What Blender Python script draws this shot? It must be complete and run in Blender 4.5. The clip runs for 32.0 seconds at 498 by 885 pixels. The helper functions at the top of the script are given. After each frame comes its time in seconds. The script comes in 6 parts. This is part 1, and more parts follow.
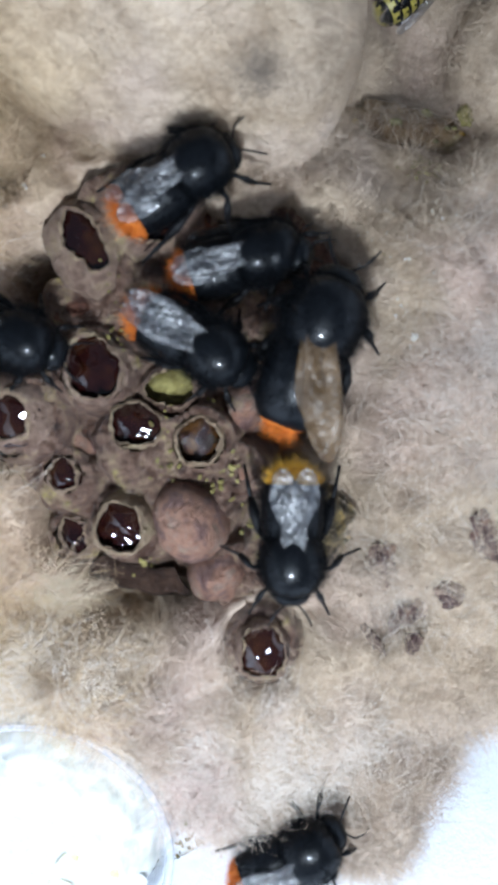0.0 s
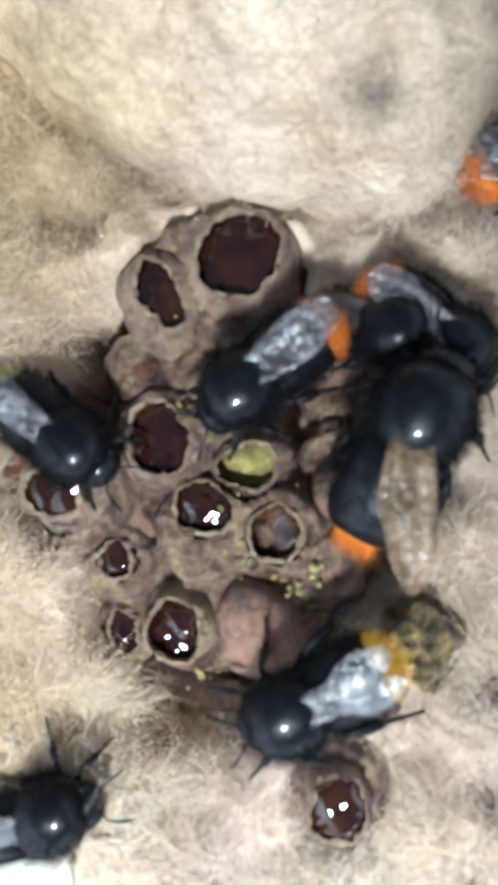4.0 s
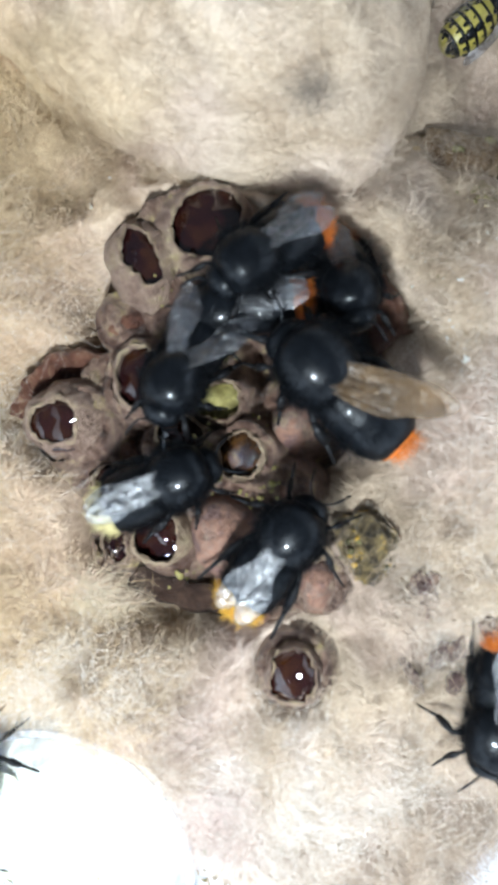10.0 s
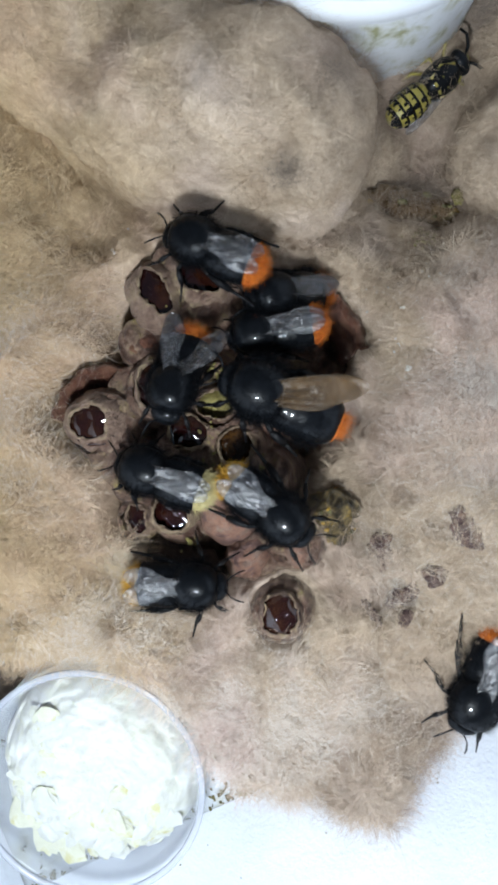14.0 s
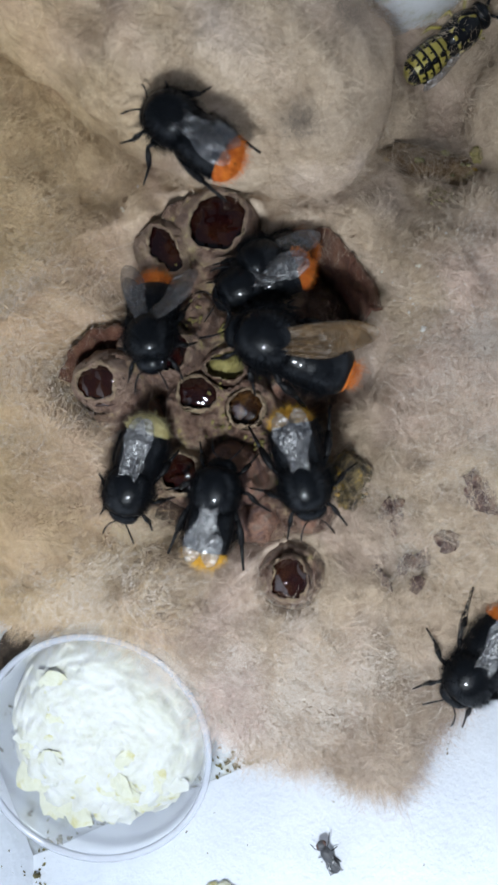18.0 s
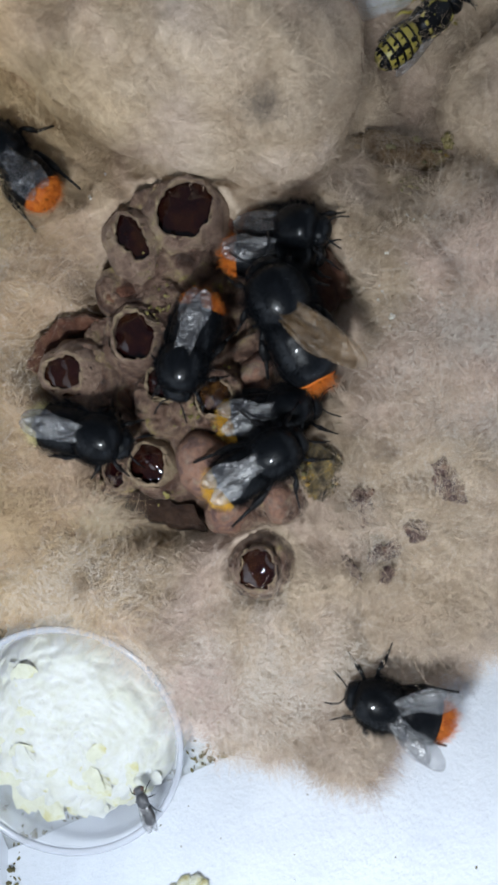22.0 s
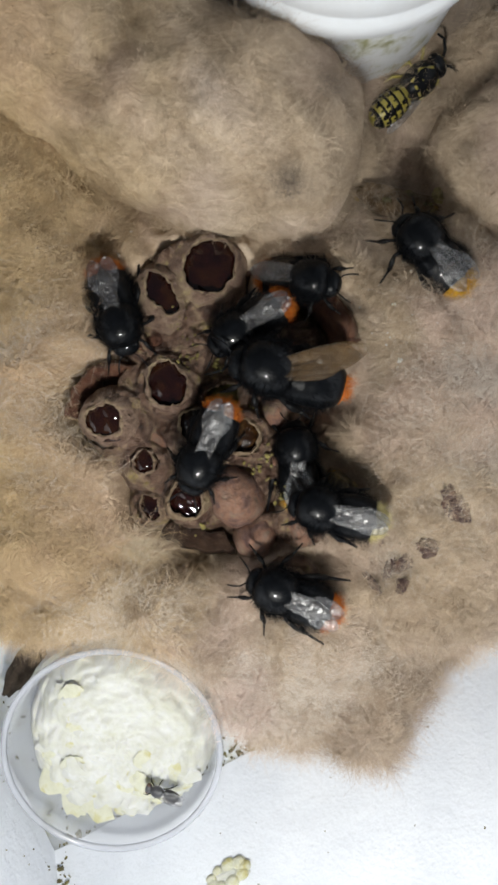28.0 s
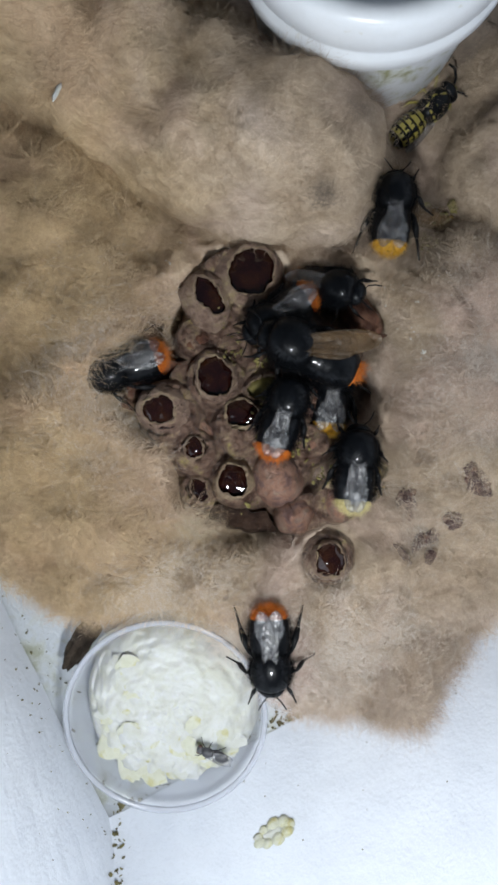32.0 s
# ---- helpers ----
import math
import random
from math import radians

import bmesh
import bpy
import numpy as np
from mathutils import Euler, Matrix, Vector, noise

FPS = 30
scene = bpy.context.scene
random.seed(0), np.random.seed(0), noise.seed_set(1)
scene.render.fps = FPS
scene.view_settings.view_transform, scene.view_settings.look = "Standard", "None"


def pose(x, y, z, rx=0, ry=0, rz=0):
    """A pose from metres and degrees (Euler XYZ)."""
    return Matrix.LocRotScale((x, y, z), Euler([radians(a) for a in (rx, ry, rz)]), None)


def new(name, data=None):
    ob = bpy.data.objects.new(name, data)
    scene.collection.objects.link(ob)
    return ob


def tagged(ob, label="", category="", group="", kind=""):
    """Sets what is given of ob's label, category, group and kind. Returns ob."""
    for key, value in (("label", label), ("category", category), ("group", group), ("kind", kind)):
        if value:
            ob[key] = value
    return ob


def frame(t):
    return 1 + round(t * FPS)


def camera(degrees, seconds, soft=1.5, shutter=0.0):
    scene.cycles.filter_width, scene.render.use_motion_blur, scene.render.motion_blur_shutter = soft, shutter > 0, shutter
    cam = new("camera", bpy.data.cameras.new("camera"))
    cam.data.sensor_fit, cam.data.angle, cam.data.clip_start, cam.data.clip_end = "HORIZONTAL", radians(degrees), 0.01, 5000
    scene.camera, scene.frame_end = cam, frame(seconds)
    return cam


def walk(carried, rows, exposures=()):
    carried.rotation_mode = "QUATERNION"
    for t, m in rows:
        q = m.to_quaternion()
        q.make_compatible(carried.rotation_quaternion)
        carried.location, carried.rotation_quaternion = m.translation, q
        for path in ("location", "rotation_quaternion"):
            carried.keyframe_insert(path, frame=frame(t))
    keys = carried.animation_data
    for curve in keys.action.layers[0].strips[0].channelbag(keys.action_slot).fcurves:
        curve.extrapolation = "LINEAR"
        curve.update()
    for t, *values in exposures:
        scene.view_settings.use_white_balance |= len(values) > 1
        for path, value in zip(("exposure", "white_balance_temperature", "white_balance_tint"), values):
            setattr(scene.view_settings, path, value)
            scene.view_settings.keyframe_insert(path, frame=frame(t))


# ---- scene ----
cam = camera(39.7, 32.0, 3.0)
# the phone focuses no nearer than this, so the close stretches are soft
cam.data.dof.use_dof = True
cam.data.dof.focus_distance = 0.112
cam.data.dof.aperture_fstop = 62.0
METRES, EYE, TILT, LEAN, TURN = 0.18, 0.092, -90.0, 0.0, 0.0
ROWS = [
    (0.0, 0.0, 0.0, 0.0, 0.0, 0.0, -0.0),
    (0.5, 0.0129, 0.001, 0.0041, -0.39, 0.16, 0.16),
    (1.0, 0.0241, -0.0111, -0.0106, -1.06, -0.46, 0.61),
    (1.5, 0.018, -0.0131, -0.0133, -1.0, -0.71, 0.57),
    (2.0, 0.0071, -0.0109, 0.0113, -0.51, 0.11, -0.69),
    (2.5, 0.0115, 0.0115, 0.0159, 0.07, 1.17, -0.77),
    (3.0, 0.0208, 0.052, 0.0195, 2.22, 2.64, -1.28),
    (3.5, 0.0101, 0.0605, 0.0162, 5.79, 3.74, -2.76),
    (4.0, 0.0029, 0.0672, 0.0171, 7.85, 4.61, -3.95),
    (4.5, 0.026, 0.073, 0.002, 7.76, 4.0, -2.47),
    (6.5, 0.011, 0.0709, -0.0144, 6.21, 3.5, -3.65),
    (7.0, 0.011, 0.0723, -0.0172, 6.72, 3.19, -3.92),
    (7.5, 0.0094, 0.0746, -0.0143, 7.26, 2.35, -4.51),
    (8.0, 0.0105, 0.072, -0.007, 7.02, 4.36, -4.12),
    (8.5, 0.0123, 0.0702, -0.0078, 6.33, 3.63, -4.08),
    (9.0, 0.0118, 0.0701, -0.0091, 6.12, 3.36, -3.9),
    (9.5, 0.0119, 0.0707, -0.0096, 6.43, 3.29, -3.63),
    (10.0, 0.0252, 0.0047, -0.0201, 6.87, 4.06, -3.26),
    (10.5, 0.0228, -0.1146, -0.054, 4.34, 6.66, -2.66),
    (11.0, 0.0261, -0.1139, -0.0567, 4.5, 6.5, -2.29),
    (11.5, 0.0275, -0.115, -0.0577, 4.42, 6.34, -2.14),
    (12.0, 0.0294, -0.1166, -0.0463, 3.95, 6.1, -3.61),
    (12.5, 0.0376, -0.1133, -0.0232, 4.05, 5.44, -3.87),
    (13.0, 0.027, -0.1167, -0.0293, 4.58, 5.55, -3.37),
    (13.5, 0.0293, -0.1114, -0.0376, 5.04, 5.16, -1.98),
    (14.0, 0.0311, -0.1082, -0.0372, 5.48, 4.52, -2.05),
    (14.5, 0.0355, -0.1038, -0.0445, 5.57, 4.08, -2.29),
    (16.5, 0.0357, -0.104, -0.0395, 5.64, 4.08, -2.56),
    (17.0, 0.0353, -0.1015, -0.0372, 5.79, 3.81, -2.76),
    (17.5, 0.0336, -0.0948, -0.0475, 7.01, 4.01, -2.64),
    (18.0, 0.0326, -0.0973, -0.056, 6.47, 3.52, -2.65),
    (18.5, 0.0327, -0.0983, -0.0434, 6.36, 3.51, -2.58),
    (19.0, 0.0324, -0.0997, -0.0362, 6.47, 3.39, -2.57),
    (19.5, 0.0304, -0.1018, -0.0383, 5.58, 2.93, -2.84),
    (20.0, 0.0282, -0.1037, -0.0407, 5.57, 2.69, -3.09),
    (20.5, 0.0376, -0.1137, -0.0524, 6.22, 3.09, -2.97),
    (21.0, 0.0413, -0.1049, -0.0491, 5.95, 2.82, -2.6),
    (21.5, 0.0556, -0.0894, -0.0608, 6.55, 3.15, -2.21),
    (22.0, 0.0555, -0.0894, -0.0602, 6.52, 3.29, -2.44),
    (22.5, 0.0551, -0.09, -0.0652, 6.62, 3.76, -2.22),
    (23.0, 0.0476, -0.0919, -0.0749, 6.68, 4.15, -1.94),
    (23.5, 0.0503, -0.0904, -0.0812, 6.99, 4.41, -1.85),
    (24.0, 0.0507, -0.09, -0.0977, 7.18, 4.24, -2.02),
    (24.5, 0.0424, -0.0944, -0.0863, 7.1, 4.01, -2.29),
    (25.0, 0.0425, -0.0886, -0.0812, 7.4, 4.25, -2.55),
    (25.5, 0.0629, -0.1229, -0.07, 7.04, 5.75, -6.06),
    (27.5, 0.0017, -0.1291, -0.0209, 3.6, -0.1, -0.42),
    (28.0, -0.0151, -0.1522, -0.0138, 1.03, 1.02, 0.26),
    (28.5, -0.0351, -0.1672, -0.0204, -0.44, 0.89, 0.6),
    (29.0, -0.0354, -0.1646, -0.0067, 0.33, 0.88, 0.99),
    (29.5, -0.034, -0.1579, -0.0189, 1.25, 0.88, 1.05),
    (30.0, -0.0302, -0.1538, -0.0257, 1.73, 1.21, 1.54),
    (30.5, -0.0307, -0.1453, -0.0281, 2.91, 2.52, 1.77),
    (31.0, -0.0169, -0.1564, -0.0342, 2.84, 2.38, 1.8),
    (31.5, -0.0253, -0.2096, -0.0657, 2.15, 2.78, 1.55),
    (32.0, -0.0439, -0.213, -0.0507, 1.67, 3.2, 1.14),
]
# exposure and white balance follow the film's own drift
EXPOSURES = [(0.0, 0.38, 5250, 5), (2.2, 0.48, 5250, 4), (3.2, 1.00, 5400, 1), (9.8, 1.00, 5400, 1), (10.6, 0.17, 5560, 4), (14.0, 0.12, 5560, 4),
             (17.0, -0.04, 5600, 5), (23.0, -0.24, 5700, 5), (25.5, -0.36, 5700, 5), (27.5, -0.22, 6450, 6), (31.0, -0.22, 6450, 6), (32.0, -0.38, 5900, 6)]
walk(cam, [(t, pose(0, 0, EYE, TILT, LEAN, TURN) @ pose(METRES * x, METRES * y, METRES * z, 90 + pitch, roll, yaw)) for t, x, y, z, yaw, pitch, roll in ROWS], EXPOSURES)

# ---- light: one small white torch held over the box, and a dim room ----
world = bpy.data.worlds.new("dim_room")
scene.world = world
world.use_nodes = True
world.node_tree.nodes["Background"].inputs[0].default_value = (0.85, 0.9, 1.0, 1)
world.node_tree.nodes["Background"].inputs[1].default_value = 0.11
torch = new("torch_light", bpy.data.lights.new("torch_light", "POINT"))
torch.data.energy = 0.56
torch.data.shadow_soft_size = 0.005
torch.data.color = (1.0, 0.97, 0.93)
torch.location = (-0.004, -0.047, 0.106)

FLOOR = -0.003
MM = 0.001


# ---- materials ----
def nodes_of(name):
    m = bpy.data.materials.new(name)
    m.use_nodes = True
    return m, m.node_tree.nodes, m.node_tree.links, m.node_tree.nodes["Principled BSDF"]


def noise_node(nt, links, scale, detail=4.0, rough=0.6, distort=0.0):
    co = nt.new("ShaderNodeTexCoord")
    n = nt.new("ShaderNodeTexNoise")
    n.inputs["Scale"].default_value = scale
    n.inputs["Detail"].default_value = detail
    n.inputs["Roughness"].default_value = rough
    n.inputs["Distortion"].default_value = distort
    links.new(co.outputs["Object"], n.inputs["Vector"])
    return n


def ramp_node(nt, links, source, stops):
    r = nt.new("ShaderNodeValToRGB")
    while len(r.color_ramp.elements) < len(stops):
        r.color_ramp.elements.new(0.5)
    for e, (p, c) in zip(r.color_ramp.elements, stops):
        e.position, e.color = p, (*c, 1)
    links.new(source, r.inputs[0])
    return r


def mix_node(nt, links, mode, fac, a, b):
    m = nt.new("ShaderNodeMix")
    m.data_type, m.blend_type = "RGBA", mode
    for sock, v in ((m.inputs[0], fac), (m.inputs[6], a), (m.inputs[7], b)):
        if isinstance(v, (int, float)):
            sock.default_value = v
        elif isinstance(v, tuple):
            sock.default_value = (*v, 1)
        else:
            links.new(v, sock)
    return m.outputs[2]


def surface(name, big, fine, rough=0.6, big_scale=120.0, fine_scale=1500.0, fine_amount=0.5, bump=0.3, bump_depth=0.0004, spec=0.4, coat=0.0, sheen=0.0):
    """Colour from a large noise between stops, broken by a finer one, with bump."""
    m, nt, links, bsdf = nodes_of(name)
    a = noise_node(nt, links, big_scale, 5, 0.6, 0.3)
    col = ramp_node(nt, links, a.outputs[0], big).outputs[0]
    b = noise_node(nt, links, fine_scale, 6, 0.7)
    fine_col = ramp_node(nt, links, b.outputs[0], fine).outputs[0]
    out = mix_node(nt, links, "MULTIPLY", fine_amount, col, fine_col)
    links.new(out, bsdf.inputs["Base Color"])
    bsdf.inputs["Roughness"].default_value = rough
    bsdf.inputs["Specular IOR Level"].default_value = spec
    bsdf.inputs["Coat Weight"].default_value = coat
    bsdf.inputs["Sheen Weight"].default_value = sheen
    bu = nt.new("ShaderNodeBump")
    bu.inputs["Strength"].default_value = bump
    bu.inputs["Distance"].default_value = bump_depth
    links.new(b.outputs[0], bu.inputs["Height"])
    links.new(bu.outputs[0], bsdf.inputs["Normal"])
    return m


GREY = [(0.3, (0.45, 0.45, 0.45)), (0.7, (1.0, 1.0, 1.0))]


def hair_material(name, per_strand):
    """Matted hair: patches of beige, pinkish, yellow-brown and grey, with combed whorls and fine fibre streaks."""
    m, nt, links, bsdf = nodes_of(name)
    hue = noise_node(nt, links, 38.0, 3, 0.5, 0.4)
    base = ramp_node(nt, links, hue.outputs[0], [(0.30, (0.535, 0.42, 0.36)), (0.42, (0.475, 0.375, 0.31)), (0.52, (0.41, 0.33, 0.25)), (0.60, (0.455, 0.365, 0.27)), (0.72, (0.555, 0.46, 0.38))]).outputs[0]
    tuft = noise_node(nt, links, 95.0, 5, 0.62, 1.6)
    # uneven hair tone, with the dimness of crevices between tufts painted in
    shade = ramp_node(nt, links, tuft.outputs[0], [(0.28, (0.64, 0.59, 0.53)), (0.42, (0.92, 0.90, 0.87)), (0.55, (1.03, 1.03, 1.02)), (0.70, (1.18, 1.18, 1.18))]).outputs[0]
    out = mix_node(nt, links, "MULTIPLY", 0.75, base, shade)
    co = nt.new("ShaderNodeTexCoord")
    place = nt.new("ShaderNodeSeparateXYZ")
    links.new(co.outputs["Object"], place.inputs[0])
    drift = noise_node(nt, links, 60.0, 4, 0.6, 0.6)
    for axis, start, end, tint in ((0, -0.010, -0.034, (1.06, 0.99, 0.78)), (1, -0.020, -0.040, (0.99, 1.0, 1.07))):
        shift = nt.new("ShaderNodeMath")
        shift.operation = "MULTIPLY_ADD"
        shift.inputs[1].default_value = 0.030
        links.new(drift.outputs[0], shift.inputs[0])
        links.new(place.outputs[axis], shift.inputs[2])
        span = nt.new("ShaderNodeMapRange")
        span.inputs["From Min"].default_value = start + 0.015
        span.inputs["From Max"].default_value = end + 0.015
        links.new(shift.outputs[0], span.inputs["Value"])
        out = mix_node(nt, links, "MULTIPLY", span.outputs[0], out, tint)
    warp = noise_node(nt, links, 75.0, 3, 0.5, 0.8)
    add = nt.new("ShaderNodeVectorMath")
    add.operation = "MULTIPLY_ADD"
    add.inputs[1].default_value = (0.016, 0.016, 0.010)
    links.new(warp.outputs["Color"], add.inputs[0])
    links.new(co.outputs["Object"], add.inputs[2])
    stretch = nt.new("ShaderNodeMapping")
    stretch.inputs["Scale"].default_value = (330.0, 1500.0, 700.0)
    links.new(add.outputs[0], stretch.inputs["Vector"])
    fine = nt.new("ShaderNodeTexNoise")
    fine.inputs["Scale"].default_value = 1.0
    fine.inputs["Detail"].default_value = 5.0
    fine.inputs["Roughness"].default_value = 0.7
    links.new(stretch.outputs[0], fine.inputs["Vector"])
    grain = ramp_node(nt, links, fine.outputs[0], [(0.28, (0.60, 0.57, 0.54)), (0.64, (1.18, 1.18, 1.18))]).outputs[0]
    out = mix_node(nt, links, "MULTIPLY", 0.55, out, grain)
    if per_strand:
        geo = nt.new("ShaderNodeNewGeometry")
        tone = ramp_node(nt, links, geo.outputs["Random Per Island"], [(0.0, (0.60, 0.555, 0.51)), (0.5, (1.0, 0.99, 0.97)), (1.0, (1.48, 1.48, 1.46))]).outputs[0]
        out = mix_node(nt, links, "MULTIPLY", 0.9, out, tone)
    links.new(out, bsdf.inputs["Base Color"])
    bsdf.inputs["Roughness"].default_value = 0.6 if per_strand else 0.95
    bsdf.inputs["Specular IOR Level"].default_value = 0.2 if per_strand else 0.1
    if not per_strand:
        bu = nt.new("ShaderNodeBump")
        bu.inputs["Strength"].default_value = 0.35
        bu.inputs["Distance"].default_value = 0.0008
        links.new(fine.outputs[0], bu.inputs["Height"])
        links.new(bu.outputs[0], bsdf.inputs["Normal"])
    return m


GOLD_HAIR = surface("golden_hair", [(0.3, (0.44, 0.31, 0.17)), (0.7, (0.58, 0.44, 0.27))], GREY, 0.7, 200.0, 1500.0, 0.3, 0.0, 0.0005, 0.2)
CREAM_HAIR = surface("cream_hair", [(0.3, (0.47, 0.39, 0.27)), (0.7, (0.60, 0.52, 0.38))], GREY, 0.8, 200.0, 1500.0, 0.3, 0.0, 0.0005, 0.1)
PALE_HAIR = surface("pale_hair", [(0.3, (0.56, 0.49, 0.42)), (0.7, (0.72, 0.65, 0.57))], GREY, 0.7, 200.0, 1500.0, 0.3, 0.0, 0.0005, 0.2)
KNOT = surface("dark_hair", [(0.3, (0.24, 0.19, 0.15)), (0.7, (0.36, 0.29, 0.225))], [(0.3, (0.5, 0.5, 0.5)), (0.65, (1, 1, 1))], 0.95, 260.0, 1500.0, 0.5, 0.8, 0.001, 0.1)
HAIR = hair_material("nest_hair", False)
FIBRE = hair_material("nest_fibre", True)
WAX = surface("brood_wax", [(0.3, (0.095, 0.050, 0.036)), (0.43, (0.23, 0.15, 0.11)), (0.54, (0.33, 0.23, 0.17)), (0.64, (0.40, 0.30, 0.195)), (0.74, (0.52, 0.43, 0.20))],
              [(0.3, (0.42, 0.36, 0.32)), (0.62, (1, 1, 1))], 0.40, 330.0, 1250.0, 0.8, 1.0, 0.0012, 0.5)
WAX_DARK = surface("dark_wax", [(0.3, (0.045, 0.022, 0.015)), (0.42, (0.125, 0.072, 0.05)), (0.52, (0.24, 0.155, 0.112)), (0.61, (0.33, 0.24, 0.155)), (0.71, (0.46, 0.38, 0.13))],
                   [(0.3, (0.42, 0.36, 0.32)), (0.62, (1, 1, 1))], 0.38, 380.0, 1250.0, 0.8, 1.0, 0.0012, 0.5)
WAX_RED = surface("red_brown_wax", [(0.3, (0.075, 0.028, 0.017)), (0.5, (0.17, 0.072, 0.043)), (0.68, (0.27, 0.14, 0.085))], GREY, 0.5, 380.0, 1700.0, 0.7, 1.0, 0.0010, 0.4)
# near-black brown: the shade of the hollow under the comb, painted as colour
HOLLOW_SHADE = surface("hollow_shade_wax", [(0.3, (0.02, 0.010, 0.007)), (0.5, (0.05, 0.027, 0.018)), (0.68, (0.10, 0.058, 0.038))], GREY, 0.5, 380.0, 1700.0, 0.7, 1.0, 0.0010, 0.3)
WAX_LIGHT = surface("pale_wax", [(0.3, (0.24, 0.16, 0.10)), (0.5, (0.37, 0.27, 0.175)), (0.7, (0.49, 0.39, 0.235))], GREY, 0.5, 520.0, 1500.0, 0.75, 1.0, 0.0008, 0.4)
COCOON = surface("cocoon_silk", [(0.30, (0.11, 0.052, 0.045)), (0.42, (0.235, 0.14, 0.118)), (0.52, (0.38, 0.21, 0.14)), (0.62, (0.31, 0.215, 0.17)), (0.72, (0.52, 0.40, 0.20))],
                 [(0.3, (0.42, 0.37, 0.34)), (0.65, (1, 1, 1))], 0.5, 330.0, 1250.0, 0.75, 1.0, 0.0012, 0.4)
AMBER = surface("thick_amber_honey", [(0.36, (0.011, 0.004, 0.002)), (0.52, (0.032, 0.013, 0.004)), (0.66, (0.11, 0.052, 0.012))], GREY, 0.12, 420.0, 1500.0, 0.6, 0.5, 0.0005, 0.5)
HONEY = surface("dark_honey", [(0.3, (0.006, 0.0014, 0.0026)), (0.5, (0.013, 0.0033, 0.0030)), (0.72, (0.032, 0.0115, 0.004))], GREY, 0.035, 300.0, 620.0, 0.3, 0.06, 0.0003, 0.6)
POLLEN = surface("pollen_paste", [(0.3, (0.10, 0.082, 0.02)), (0.5, (0.21, 0.175, 0.05)), (0.7, (0.40, 0.35, 0.12))], GREY, 0.4, 500.0, 2500.0, 0.5, 0.8, 0.0004)
POLLEN_GOLD = surface("golden_pollen", [(0.3, (0.30, 0.17, 0.02)), (0.7, (0.52, 0.33, 0.05))], GREY, 0.6, 700.0, 2500.0, 0.5, 0.8, 0.0004)
OCHRE = surface("ochre_crumbs", [(0.36, (0.016, 0.011, 0.007)), (0.45, (0.10, 0.072, 0.034)), (0.56, (0.21, 0.155, 0.07)), (0.66, (0.44, 0.29, 0.06))], GREY, 0.4, 620.0, 2500.0, 0.6, 1.0, 0.0008, 0.5)
PAINT = surface("white_paint", [(0.35, (0.64, 0.67, 0.735)), (0.65, (0.72, 0.75, 0.81))], [(0.2, (0.8, 0.8, 0.78)), (0.5, (1, 1, 1))], 0.5, 60.0, 1200.0, 0.35, 0.45, 0.0006, 0.4)
PAINT_DIRTY = surface("stained_paint", [(0.30, (0.50, 0.51, 0.40)), (0.40, (0.68, 0.70, 0.66)), (0.50, (0.72, 0.75, 0.78)), (0.62, (0.70, 0.73, 0.76)), (0.74, (0.58, 0.56, 0.38))], [(0.2, (0.7, 0.7, 0.62)), (0.5, (1, 1, 1))], 0.6, 150.0, 1200.0, 0.5, 0.5, 0.0006, 0.3)
POT_WHITE = surface("white_plastic", [(0.27, (0.50, 0.46, 0.30)), (0.34, (0.70, 0.72, 0.75)), (0.7, (0.78, 0.81, 0.85))], [(0.2, (0.85, 0.85, 0.82)), (0.5, (1, 1, 1))], 0.32, 90.0, 600.0, 0.3, 0.05, 0.0002, 0.5)
POT_BODY = surface("stained_plastic", [(0.30, (0.30, 0.30, 0.16)), (0.40, (0.56, 0.57, 0.50)), (0.50, (0.68, 0.70, 0.72)), (0.70, (0.74, 0.76, 0.79)), (0.82, (0.50, 0.47, 0.30))], [(0.25, (0.6, 0.6, 0.5)), (0.45, (1, 1, 1))], 0.4, 260.0, 900.0, 0.5, 0.15, 0.0003, 0.4)
DIRT = surface("dark_dirt", [(0.3, (0.05, 0.04, 0.02)), (0.55, (0.17, 0.15, 0.06)), (0.72, (0.36, 0.32, 0.11))], GREY, 0.8, 700.0, 2500.0, 0.5, 0.8, 0.0004)
BROWN_BIT = surface("brown_husk", [(0.3, (0.04, 0.021, 0.021)), (0.55, (0.115, 0.064, 0.055)), (0.72, (0.26, 0.135, 0.085))], GREY, 0.6, 500.0, 2600.0, 0.6, 0.9, 0.0006)
DARK_LEAF = surface("dark_leaf", [(0.3, (0.035, 0.025, 0.018)), (0.55, (0.09, 0.068, 0.05)), (0.72, (0.16, 0.125, 0.09))], GREY, 0.8, 420.0, 2200.0, 0.6, 1.0, 0.0008, 0.2)
BROWN_CRUST = surface("brown_crust", [(0.3, (0.09, 0.052, 0.026)), (0.5, (0.21, 0.135, 0.07)), (0.66, (0.31, 0.215, 0.115)), (0.76, (0.46, 0.38, 0.16))], GREY, 0.8, 320.0, 2200.0, 0.6, 1.0, 0.0009, 0.2)
SUGAR = surface("white_crumbs", [(0.3, (0.50, 0.50, 0.43)), (0.5, (0.56, 0.565, 0.535)), (0.62, (0.60, 0.605, 0.59)), (0.8, (0.50, 0.50, 0.36))], [(0.2, (0.8, 0.8, 0.74)), (0.5, (1, 1, 1))], 0.75, 220.0, 1400.0, 0.3, 0.3, 0.0004, 0.3)
